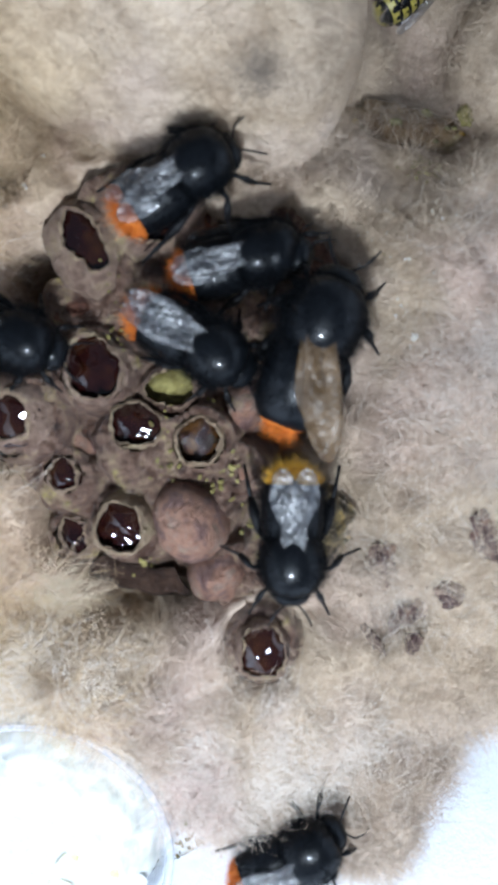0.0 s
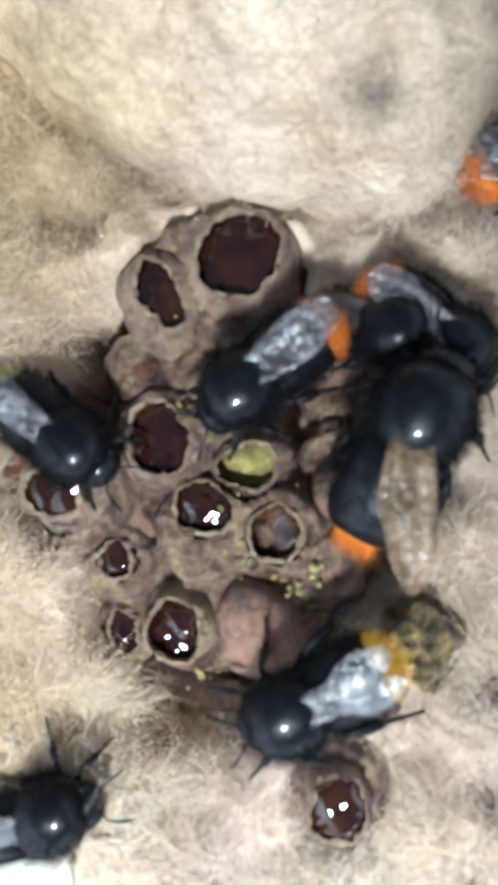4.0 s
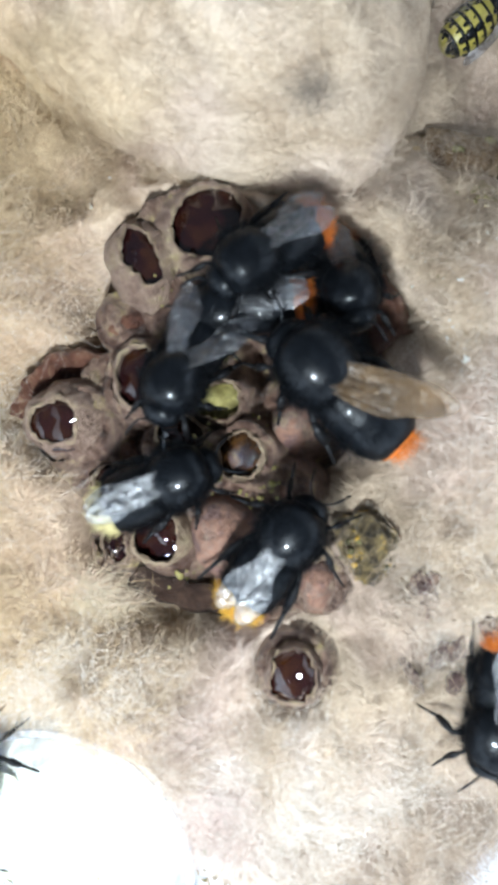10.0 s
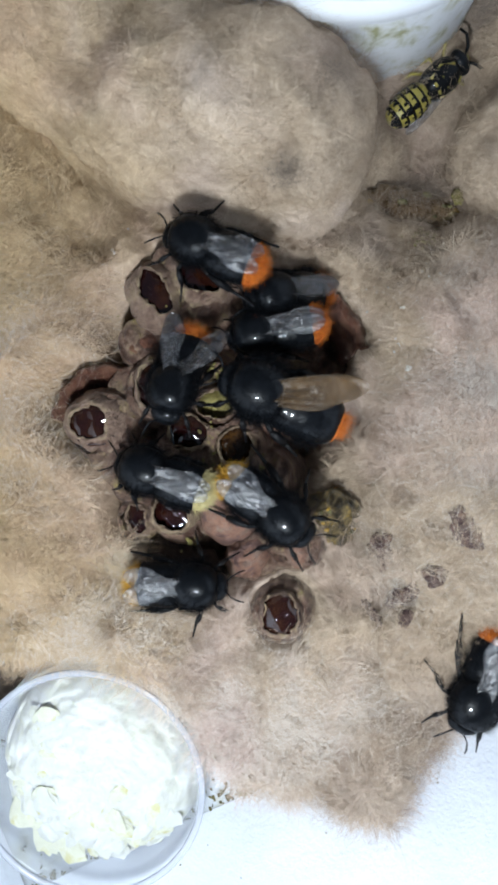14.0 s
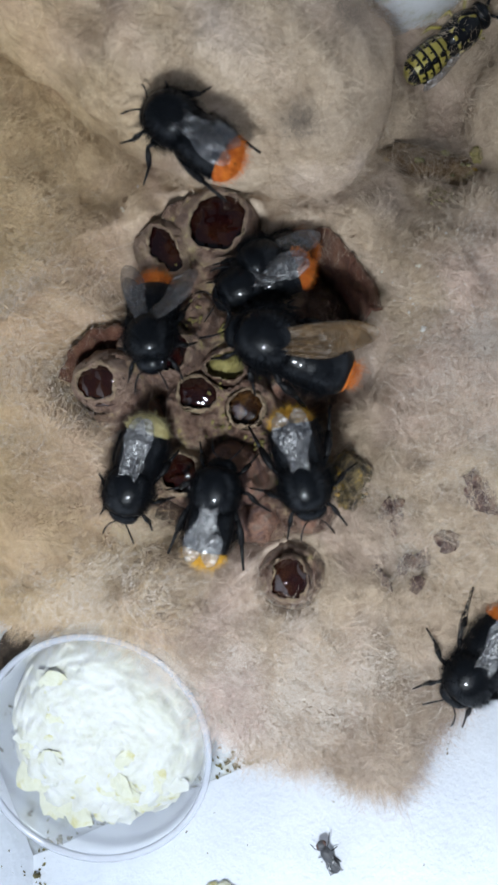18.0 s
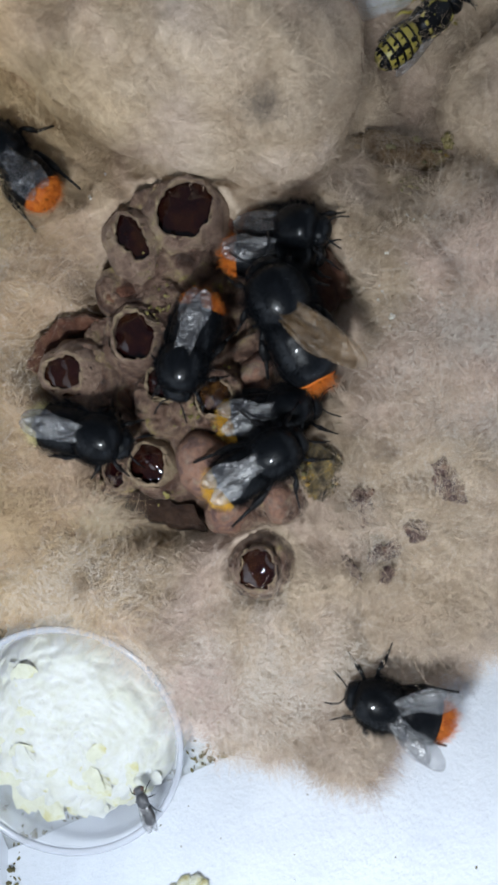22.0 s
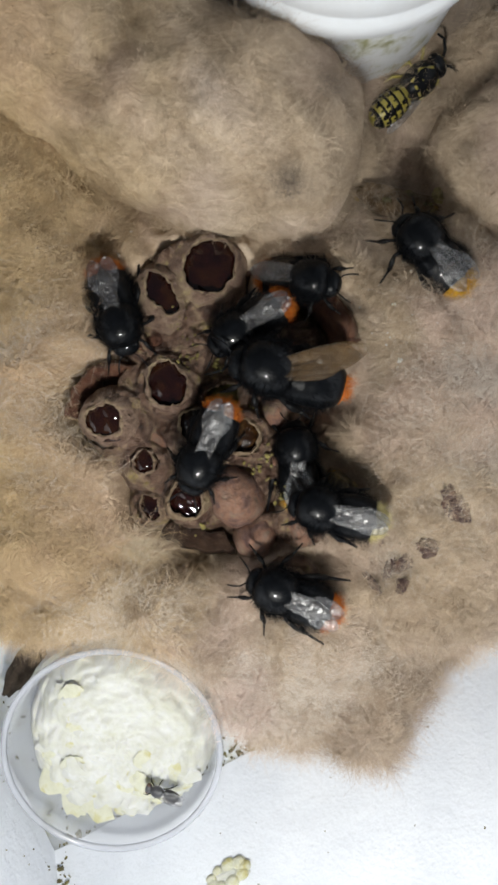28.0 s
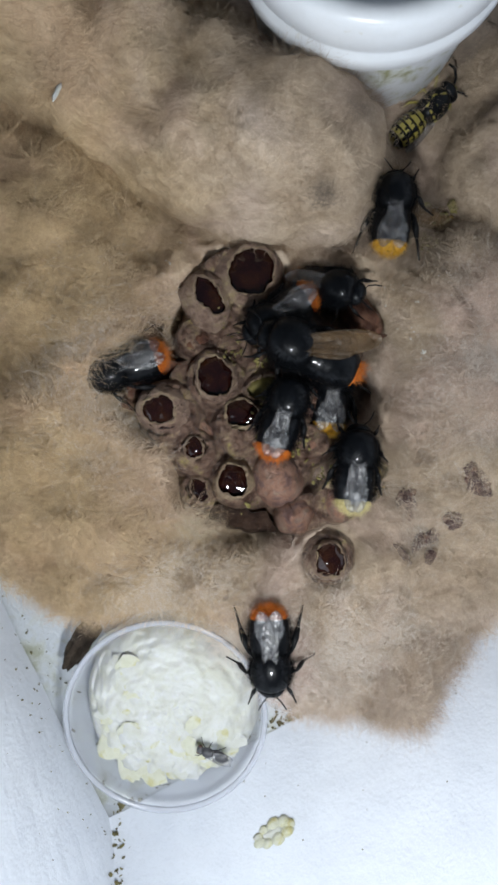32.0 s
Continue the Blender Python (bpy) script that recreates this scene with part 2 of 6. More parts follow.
SUGAR_GREEN = surface("green_flakes", [(0.35, (0.54, 0.54, 0.43)), (0.52, (0.58, 0.58, 0.48)), (0.62, (0.52, 0.50, 0.30)), (0.75, (0.42, 0.34, 0.12))], [(0.2, (0.8, 0.8, 0.74)), (0.5, (1, 1, 1))], 0.75, 500.0, 1400.0, 0.5, 0.6, 0.0005, 0.3)
for sugar in (SUGAR, SUGAR_GREEN):
    sugar.node_tree.nodes["Principled BSDF"].inputs["Subsurface Weight"].default_value = 0.8
    sugar.node_tree.nodes["Principled BSDF"].inputs["Subsurface Radius"].default_value = (0.0028, 0.0028, 0.0022)
BLACK = surface("black_chitin", [(0.3, (0.003, 0.0035, 0.0045)), (0.7, (0.006, 0.007, 0.009))], GREY, 0.30, 400.0, 2500.0, 0.5, 0.2, 0.0002, 0.09, 0.2)
LEG_BLACK = surface("black_leg", [(0.3, (0.004, 0.004, 0.005)), (0.7, (0.009, 0.0085, 0.009))], GREY, 0.4, 600.0, 3000.0, 0.5, 0.5, 0.0002, 0.15)
FUR = surface("black_fur", [(0.3, (0.0018, 0.002, 0.0026)), (0.7, (0.005, 0.0056, 0.007))], GREY, 0.6, 500.0, 2500.0, 0.4, 0.0, 0.0001, 0.04)
ORANGE = surface("orange_fur", [(0.3, (0.38, 0.075, 0.006)), (0.7, (0.66, 0.20, 0.016))], GREY, 0.6, 600.0, 2500.0, 0.4, 0.6, 0.0003, 0.3)
YELLOW = surface("yellow_fur", [(0.3, (0.42, 0.20, 0.014)), (0.7, (0.74, 0.44, 0.04))], GREY, 0.6, 600.0, 2500.0, 0.4, 0.6, 0.0003, 0.3)
PALE = surface("pale_yellow_fur", [(0.3, (0.44, 0.36, 0.13)), (0.7, (0.70, 0.62, 0.33))], GREY, 0.6, 600.0, 2500.0, 0.4, 0.6, 0.0003, 0.3)
WASP_YELLOW = surface("wasp_yellow", [(0.3, (0.22, 0.18, 0.03)), (0.7, (0.42, 0.36, 0.07))], GREY, 0.35, 500.0, 2500.0, 0.4, 0.3, 0.0002, 0.5)
FLY_GREY = surface("fly_grey", [(0.3, (0.025, 0.026, 0.030)), (0.7, (0.09, 0.09, 0.10))], GREY, 0.45, 900.0, 3000.0, 0.5, 0.4, 0.0002, 0.5)


def wing_material(name, tint, alpha, rough, ior):
    """A thin creased film: large folds and fine wrinkles break up its gloss."""
    m, nt, links, bsdf = nodes_of(name)
    patch = noise_node(nt, links, 320.0, 2, 0.5, 0.5)
    links.new(ramp_node(nt, links, patch.outputs[0], [(0.3, tuple(c * 0.6 for c in tint)), (0.7, tuple(c * 1.4 for c in tint))]).outputs[0], bsdf.inputs["Base Color"])
    bsdf.inputs["Roughness"].default_value = rough
    bsdf.inputs["Specular IOR Level"].default_value = 0.7
    bsdf.inputs["IOR"].default_value = ior
    bsdf.inputs["Alpha"].default_value = alpha
    fold = noise_node(nt, links, 430.0, 1, 0.5, 0.6)
    wrinkle = noise_node(nt, links, 1500.0, 3, 0.6, 1.0)
    last = None
    for source, depth in ((fold, 0.0009), (wrinkle, 0.0003)):
        bu = nt.new("ShaderNodeBump")
        bu.inputs["Strength"].default_value = 0.9
        bu.inputs["Distance"].default_value = depth
        links.new(source.outputs[0], bu.inputs["Height"])
        if last:
            links.new(last.outputs[0], bu.inputs["Normal"])
        last = bu
    links.new(last.outputs[0], bsdf.inputs["Normal"])
    return m


WING = wing_material("smoky_wing", (0.03, 0.03, 0.036), 0.30, 0.30, 2.4)
WING_QUEEN = wing_material("brown_wing", (0.12, 0.072, 0.03), 0.36, 0.32, 1.45)
VEIN = surface("wing_vein", [(0.3, (0.03, 0.024, 0.02)), (0.7, (0.07, 0.055, 0.045))], GREY, 0.4, 500.0, 2500.0, 0.3, 0.0, 0.0001)


def clear_material(name, tint, alpha):
    m, nt, links, bsdf = nodes_of(name)
    bsdf.inputs["Base Color"].default_value = (*tint, 1)
    bsdf.inputs["Roughness"].default_value = 0.18
    bsdf.inputs["Specular IOR Level"].default_value = 0.6
    bsdf.inputs["Alpha"].default_value = alpha
    return m


CLEAR = clear_material("clear_plastic", (0.62, 0.64, 0.69), 0.24)
CLEAR_RIM = clear_material("clear_plastic_rim", (0.52, 0.54, 0.60), 0.5)


# ---- mesh helpers ----
def mesh_ob(name, bm, material, smooth=True):
    me = bpy.data.meshes.new(name)
    bm.normal_update()
    bm.to_mesh(me)
    bm.free()
    me.materials.append(material)
    me.polygons.foreach_set("use_smooth", [smooth] * len(me.polygons))
    return new(name, me)


def part(name, bm, material, parent, label="", smooth=True):
    ob = mesh_ob(name, bm, material, smooth)
    ob.parent = parent
    if label:
        tagged(ob, label)
    return ob


def share(name, me, parent, m=None, label=""):
    ob = new(name, me)
    ob.parent = parent
    if m is not None:
        ob.matrix_basis = m
    if label:
        tagged(ob, label)
    return ob


def grid_bm(rows):
    """A closed-round sheet through rows of points; all rows have the same count."""
    bm = bmesh.new()
    vs = [[bm.verts.new(p) for p in row] for row in rows]
    n = len(vs[0])
    for a, b in zip(vs, vs[1:]):
        for i in range(n):
            j = (i + 1) % n
            bm.faces.new((a[i], a[j], b[j], b[i]))
    return bm, vs


def cap(bm, ring, flip=False):
    bm.faces.new(ring if not flip else list(reversed(ring)))


def loft(stations, n=14, wobble=0.0):
    """A body along x: stations of (x, z, half width, half height)."""
    rows = []
    for x, z, ry, rz in stations:
        rows.append([(x, ry * math.cos(2 * math.pi * i / n), z + rz * math.sin(2 * math.pi * i / n)) for i in range(n)])
    bm, vs = grid_bm(rows)
    cap(bm, vs[0], True)
    cap(bm, vs[-1])
    if wobble:
        for v in bm.verts:
            v.co += noise.noise_vector(v.co * 900) * wobble
    bmesh.ops.recalc_face_normals(bm, faces=bm.faces)
    return bm


def tube(points, radii, n=6):
    """A round tube along a line of points."""
    pts = [Vector(p) for p in points]
    rows = []
    for i, p in enumerate(pts):
        d = (pts[min(i + 1, len(pts) - 1)] - pts[max(i - 1, 0)]).normalized()
        a = d.orthogonal().normalized() if i == 0 else (a - d * a.dot(d)).normalized()
        b = d.cross(a)
        r = radii[i] if isinstance(radii, (list, tuple)) else radii
        rows.append([p + (a * math.cos(2 * math.pi * k / n) + b * math.sin(2 * math.pi * k / n)) * r for k in range(n)])
    bm, vs = grid_bm(rows)
    cap(bm, vs[0], True)
    cap(bm, vs[-1])
    bmesh.ops.recalc_face_normals(bm, faces=bm.faces)
    return bm


def join_bm(*bms):
    out = bmesh.new()
    for b in bms:
        me = bpy.data.meshes.new("tmp")
        b.to_mesh(me)
        out.from_mesh(me)
        b.free()
        bpy.data.meshes.remove(me)
    return out


def lathe(profile, n=48, centre=(0, 0)):
    rows = [[(centre[0] + r * math.cos(2 * math.pi * i / n), centre[1] + r * math.sin(2 * math.pi * i / n), z) for i in range(n)] for r, z in profile]
    bm, vs = grid_bm(rows)
    return bm, vs


def box_bm(lo, hi, bevel=0.0):
    bm = bmesh.new()
    bmesh.ops.create_cube(bm, size=1.0)
    for v in bm.verts:
        v.co = Vector([lo[k] + (v.co[k] + 0.5) * (hi[k] - lo[k]) for k in range(3)])
    if bevel:
        bmesh.ops.bevel(bm, geom=list(bm.edges), offset=bevel, segments=2, affect="EDGES")
    return bm


def array_mesh(name, verts, faces, material, smooth=True):
    """A mesh from whole arrays (quads)."""
    me = bpy.data.meshes.new(name)
    nv, nf = len(verts), len(faces)
    me.vertices.add(nv)
    me.vertices.foreach_set("co", np.asarray(verts, dtype=np.float32).ravel())
    me.loops.add(nf * 4)
    me.loops.foreach_set("vertex_index", np.asarray(faces, dtype=np.int32).ravel())
    me.polygons.add(nf)
    me.polygons.foreach_set("loop_start", np.arange(0, nf * 4, 4, dtype=np.int32))
    me.update(calc_edges=True)
    me.polygons.foreach_set("use_smooth", np.full(nf, smooth))
    me.materials.append(material)
    return me


def strands(name, roots, normals, material, length, width, rng, curl=1.0, lift=0.35, seg=5, flow=None, locks=None):
    """Many thin curved fibres lying on a surface, in one mesh."""
    n = len(roots)
    d = rng.normal(size=(n, 3))
    if flow is not None:
        d = d * (0.6 if locks is None else 0.4) + flow
    d -= (d * normals).sum(1)[:, None] * normals
    d /= np.linalg.norm(d, axis=1)[:, None] + 1e-9
    ln = length * rng.uniform(0.5, 1.5, n)
    side = np.cross(normals, d)
    bend = rng.normal(size=n) * curl
    bend2 = rng.normal(size=n) * curl
    if locks is not None:
        bend = bend * 0.3 + locks * curl
    rise = rng.uniform(-0.1, 1.0, n) * lift
    pts = []
    p = roots.copy()
    ang = np.zeros(n)
    for k in range(seg + 1):
        pts.append(p.copy())
        f = k / seg
        ang = ang + (bend + bend2 * (f - 0.5) * 3) / seg
        dirn = d * np.cos(ang)[:, None] + side * np.sin(ang)[:, None] + normals * (rise * (1 - 1.9 * f))[:, None]
        p = p + dirn * (ln / seg)[:, None]
    pts = np.array(pts)
    wd = width * rng.uniform(0.6, 1.4, n)
    tang = np.gradient(pts, axis=0)
    sd = np.cross(tang, np.broadcast_to(normals, pts.shape))
    sd /= np.linalg.norm(sd, axis=2)[:, :, None] + 1e-12
    taper = np.linspace(1.0, 0.35, seg + 1)[:, None, None]
    a, b = pts - sd * wd[None, :, None] * taper, pts + sd * wd[None, :, None] * taper
    verts = np.stack([a, b], axis=2).transpose(1, 0, 2, 3).reshape(-1, 3)
    base = (np.arange(n) * (seg + 1) * 2)[:, None, None]
    ks = (np.arange(seg) * 2)[None, :, None]
    faces = (base + ks + np.array([0, 1, 3, 2])[None, None]).reshape(-1, 4)
    return array_mesh(name, verts, faces, material)


# ---- the box: floor and four painted walls, turned about 27 degrees ----
ANGLE = 26.8
CORNER = Vector((-0.0385, -0.0740, 0))
UX, UY = math.cos(radians(ANGLE)), math.sin(radians(ANGLE))
BOX_U, BOX_V, BOX_H, THICK = 0.131, 0.175, 0.118, 0.010
BOX = pose(CORNER.x, CORNER.y, 0, 0, 0, ANGLE)


LEAN_X, LEAN_Y = 0.24, 1.0


def lean(h):
    """How far a long wall stands out at a height over the floor, with the paint rounded at its foot."""
    return h * LEAN_Y - 0.0022 * math.exp(-h / 0.003)


def wall(name, a, b, na, nb, n, label):
    """A painted board from corner a to corner b that leans outwards; na, nb, n: the outward ways at its ends and of itself."""
    a, b, na, nb, n = (Vector((*p, 0)) for p in (a, b, na, nb, n))
    cols, rows = 40, 40
    bm = bmesh.new()
    sheet = []
    for side in (0.0, THICK):
        g = []
        for j in range(rows + 1):
            h = BOX_H * (j / rows) ** 1.8
            line = []
            for i in range(cols + 1):
                f = i / cols
                out = na.lerp(nb, f)
                p = a.lerp(b, f) + Vector((out.x * (h * LEAN_X + side), out.y * (lean(h) + side), FLOOR + h + 0.0002))
                p += n * 0.0004 * noise.fractal(p * 70, 1.0, 2.0, 3)
                line.append(bm.verts.new(p))
            g.append(line)
        sheet.append(g)
    for j in range(rows):
        for i in range(cols):
            bm.faces.new([sheet[0][j][i], sheet[0][j][i + 1], sheet[0][j + 1][i + 1], sheet[0][j + 1][i]])
            bm.faces.new([sheet[1][j][i], sheet[1][j + 1][i], sheet[1][j + 1][i + 1], sheet[1][j][i + 1]])
    for g, h in ((0, 0), (rows, rows)):
        for i in range(cols):
            bm.faces.new([sheet[0][g][i], sheet[1][g][i], sheet[1][g][i + 1], sheet[0][g][i + 1]])
    for g in (0, cols):
        for j in range(rows):
            bm.faces.new([sheet[0][j][g], sheet[0][j + 1][g], sheet[1][j + 1][g], sheet[1][j][g]])
    bmesh.ops.recalc_face_normals(bm, faces=bm.faces)
    ob = mesh_ob(name, bm, PAINT, False)
    ob.matrix_world = BOX
    return tagged(ob, label, "wall", kind="structure")


ground = mesh_ob("floor", box_bm((-0.012, -0.012, FLOOR - 0.008), (BOX_U + 0.012, BOX_V + 0.012, FLOOR), 0.0006), PAINT_DIRTY)
ground.matrix_world = BOX
tagged(ground, "white painted wooden floor stained olive with dirt", "floor", kind="structure")
SW, SE, NE, NW = (-1, -1), (1, -1), (1, 1), (-1, 1)
wall("wall_south", (0, 0), (BOX_U, 0), SW, SE, (0, -1), "white painted box wall with brush grain, leaning outwards")
wall("wall_west", (0, BOX_V), (0, 0), NW, SW, (-1, 0), "white painted box wall, dirty along the bottom")
wall("wall_east", (BOX_U, 0), (BOX_U, BOX_V), SE, NE, (1, 0), "white painted box wall behind the pot")
wall("wall_north", (BOX_U, BOX_V), (0, BOX_V), NE, NW, (0, 1), "white painted box wall")

# ---- nest hair: one uneven sheet that thins out to the bare floor ----
EDGE = [(-75, -18), (-58, -25), (-51, -30), (-42, -33), (-33, -34), (-23, -35), (-13, -45), (-9, -47.5), (-4, -50.5), (2.5, -51.8), (8, -51.6), (13.5, -52.6), (17.8, -53.0), (20.2, -50.4), (21.0, -48.0),
        (22.4, -45.0), (25.0, -42.0), (27.5, -37.8), (34, -33), (48, -25), (75, -12)]
EDGE_X = np.array([e[0] for e in EDGE]) * MM
EDGE_Y = np.array([e[1] for e in EDGE]) * MM


def fbm(x, y, scale, seed, octaves=4):
    """Smooth value noise for whole arrays."""
    out = np.zeros_like(x)
    amp, tot = 1.0, 0.0
    for o in range(octaves):
        rng = np.random.RandomState(seed + o)
        tab = rng.rand(64, 64)
        u, v = x * scale * 2 ** o + 31.7, y * scale * 2 ** o + 17.3
        i, j = np.floor(u).astype(int), np.floor(v).astype(int)
        f, g = u - i, v - j
        f, g = f * f * (3 - 2 * f), g * g * (3 - 2 * g)
        a, b = tab[i % 64, j % 64], tab[(i + 1) % 64, j % 64]
        c, d = tab[i % 64, (j + 1) % 64], tab[(i + 1) % 64, (j + 1) % 64]
        out += amp * ((a * (1 - f) + b * f) * (1 - g) + (c * (1 - f) + d * f) * g)
        tot += amp
        amp *= 0.5
    return out / tot - 0.5


def bump_at(x, y, cx, cy, rx, ry, turn=0.0):
    c, s = math.cos(radians(turn)), math.sin(radians(turn))
    u, v = ((x - cx) * c + (y - cy) * s) / rx, (-(x - cx) * s + (y - cy) * c) / ry
    return np.exp(-(u * u + v * v))


def hair_height(x, y):
    x, y = np.asarray(x, float), np.asarray(y, float)
    w = 0.0025 * fbm(x, y, 150, 3, 3) * 2
    z = 0.0165 + 0.008 * fbm(x, y, 38, 11, 4) + 0.0082 * fbm(x, y, 140, 23, 3) + 0.0018 * fbm(x, y, 480, 37, 3)
    z += 0.008 * bump_at(x, y, 0.030, 0.002, 0.012, 0.024)
    z += 0.006 * bump_at(x, y, -0.040, 0.012, 0.020, 0.030)
    z += 0.004 * bump_at(x, y, 0.020, 0.026, 0.010, 0.010)
    z += 0.005 * bump_at(x, y, -0.034, -0.020, 0.012, 0.010)
    z += 0.003 * bump_at(x, y, -0.006, -0.034, 0.018, 0.008)
    z += 0.0035 * bump_at(x, y, 0.0015, -0.0235, 0.0075, 0.0065)
    z += 0.010 * bump_at(x, y, -0.050, 0.048, 0.022, 0.030)
    z += 0.004 * bump_at(x, y, 0.0135, -0.0470, 0.006, 0.005)
    # hollow that holds the comb, torn open beside the queen, and a darker dip beside the yellow crumb
    wx, wy = x + 0.0022 * fbm(x, y, 230, 71, 3), y + 0.0022 * fbm(x, y, 230, 75, 3)

    def dip(cx, cy, rx, ry, turn=0.0):
        return np.clip(3.2 * bump_at(wx, wy, cx, cy, rx, ry, turn) ** 2 - 0.4, 0, 1)
    pit = np.maximum.reduce([dip(-0.0075, 0.004, 0.0150, 0.0190), dip(-0.009, -0.012, 0.0125, 0.0085), dip(0.0026, 0.0152, 0.0100, 0.0120), dip(0.0048, 0.0065, 0.0070, 0.0095), dip(-0.0262, 0.0056, 0.0100, 0.0094),
                             dip(-0.0200, -0.0060, 0.0060, 0.0095), dip(0.0015, -0.0223, 0.0052, 0.0052) * 0.45,
                             dip(-0.0185, 0.0130, 0.0098, 0.0118), dip(-0.0120, 0.0232, 0.0092, 0.0060), dip(-0.016, -0.0195, 0.0060, 0.0026)])
    z -= 0.013 * np.clip(pit, 0, 1)
    z -= 0.007 * bump_at(x, y, 0.0195, 0.0380, 0.009, 0.004, -14)
    z -= 0.007 * bump_at(x, y, 0.024, 0.054, 0.009, 0.005, 40)
    z -= 0.004 * bump_at(x, y, 0.019, -0.019, 0.006, 0.005)
    z -= 0.007 * np.clip(fbm(x, y, 62, 61, 2) - 0.10, 0, 1) / 0.25
    z -= 0.009 * bump_at(x, y, 0.037, 0.030, 0.005, 0.006)
    z -= 0.013 * bump_at(x, y, 0.038, 0.076, 0.012, 0.010)
    edge = np.interp(x, EDGE_X, EDGE_Y) + 0.0055 * fbm(x, y, 210, 51, 4)
    d = (y - edge) / 0.016
    k = np.clip(d, 0, 1)
    k = np.sqrt(k) * (1.6 - 0.6 * k)
    cup = np.hypot(x + 0.0259, y + 0.0482) - 0.0172
    k = k * np.clip(cup / 0.004 + 0.5, 0, 1)
    v = -(x - CORNER.x) * UY + (y - CORNER.y) * UX
    ground = FLOOR + np.maximum(-v, 0) / LEAN_Y
    z = np.maximum(z, ground + 0.0035 + 0.005 * (fbm(x, y, 300, 15, 3) + 0.2))
    return np.where(d <= -0.02, ground - 0.002, ground - 0.001 + (z - ground) * k + w * k)


def in_box(x, y, margin=0.0, south=None):
    dx, dy = x - CORNER.x, y - CORNER.y
    u, v = dx * UX + dy * UY, -dx * UY + dy * UX
    return (u > margin) & (u < BOX_U - margin) & (v > (margin if south is None else south)) & (v < BOX_V - margin)


def hair_sheet():
    step = 0.0005
    xs, ys = np.arange(-0.085, 0.085, step), np.arange(-0.062, 0.105, step)
    gx, gy = np.meshgrid(xs, ys)
    gz = hair_height(gx, gy)
    verts = np.stack([gx, gy, gz], -1).reshape(-1, 3)
    nx, ny = len(xs), len(ys)
    idx = np.arange(nx * ny).reshape(ny, nx)
    q = np.stack([idx[:-1, :-1], idx[:-1, 1:], idx[1:, 1:], idx[1:, :-1]], -1).reshape(-1, 4)
    keep = in_box(verts[q, 0].mean(1), verts[q, 1].mean(1), 0.0005, -0.014) & (verts[q, 2].max(1) > FLOOR - 0.0005)
    q = q[keep]
    used, inv = np.unique(q, return_inverse=True)
    return new("nest_hair", array_mesh("nest_hair", verts[used], inv.reshape(-1, 4), HAIR))


nest = tagged(hair_sheet(), "matted beige hair bedding spread over the box floor", "nest bedding", kind="stuff")


def hair_normals(x, y):
    e = 0.0006
    nx = -(hair_height(x + e, y) - hair_height(x - e, y)) / (2 * e)
    ny = -(hair_height(x, y + e) - hair_height(x, y - e)) / (2 * e)
    n = np.stack([nx, ny, np.ones_like(nx)], -1)
    n[:, :2] = np.clip(n[:, :2], -1.5, 1.5)
    return n / np.linalg.norm(n, axis=1)[:, None]


def nest_fibres():
    rng = np.random.RandomState(5)
    n = 290000
    x, y = rng.uniform(-0.062, 0.045, n), rng.uniform(-0.058, 0.065, n)
    z = hair_height(x, y)
    comb = bump_at(x, y, -0.008, 0.005, 0.015, 0.022)
    ok = in_box(x, y, 0.002, -0.012) & (z > FLOOR + 0.001) & (comb < 0.62) & ~((z < 0.012) & (np.hypot(x - 0.002, y - 0.014) < 0.014))
    for cx, cy, r in ((-24.6, 2.9, 6.5), (1.5, -22.3, 5.2), (-11, 24.5, 9.5), (-17, 20.5, 8), (-20, -4, 4.5), (-20, -10.6, 4.5), (-16, 8, 6.5), (-20, 14.5, 4.5)):
        ok &= np.hypot(x - cx * MM, y - cy * MM) > r * MM
    x, y, z = x[ok], y[ok], z[ok]
    a = fbm(x, y, 160, 77, 4) * 22
    flow = np.stack([np.cos(a), np.sin(a), np.zeros_like(a)], -1) * 0.9
    curl = fbm(x, y, 420, 83, 2) * 3.2
    me = strands("bedding_fibres", np.stack([x, y, z], -1), hair_normals(x, y), FIBRE, 0.0042, 0.0000175, rng, 1.9, 0.42, 4, flow, curl)
    return share("hair_fluff", me, nest, label="fine curled pale hairs")


tagged(nest_fibres(), kind="stuff")


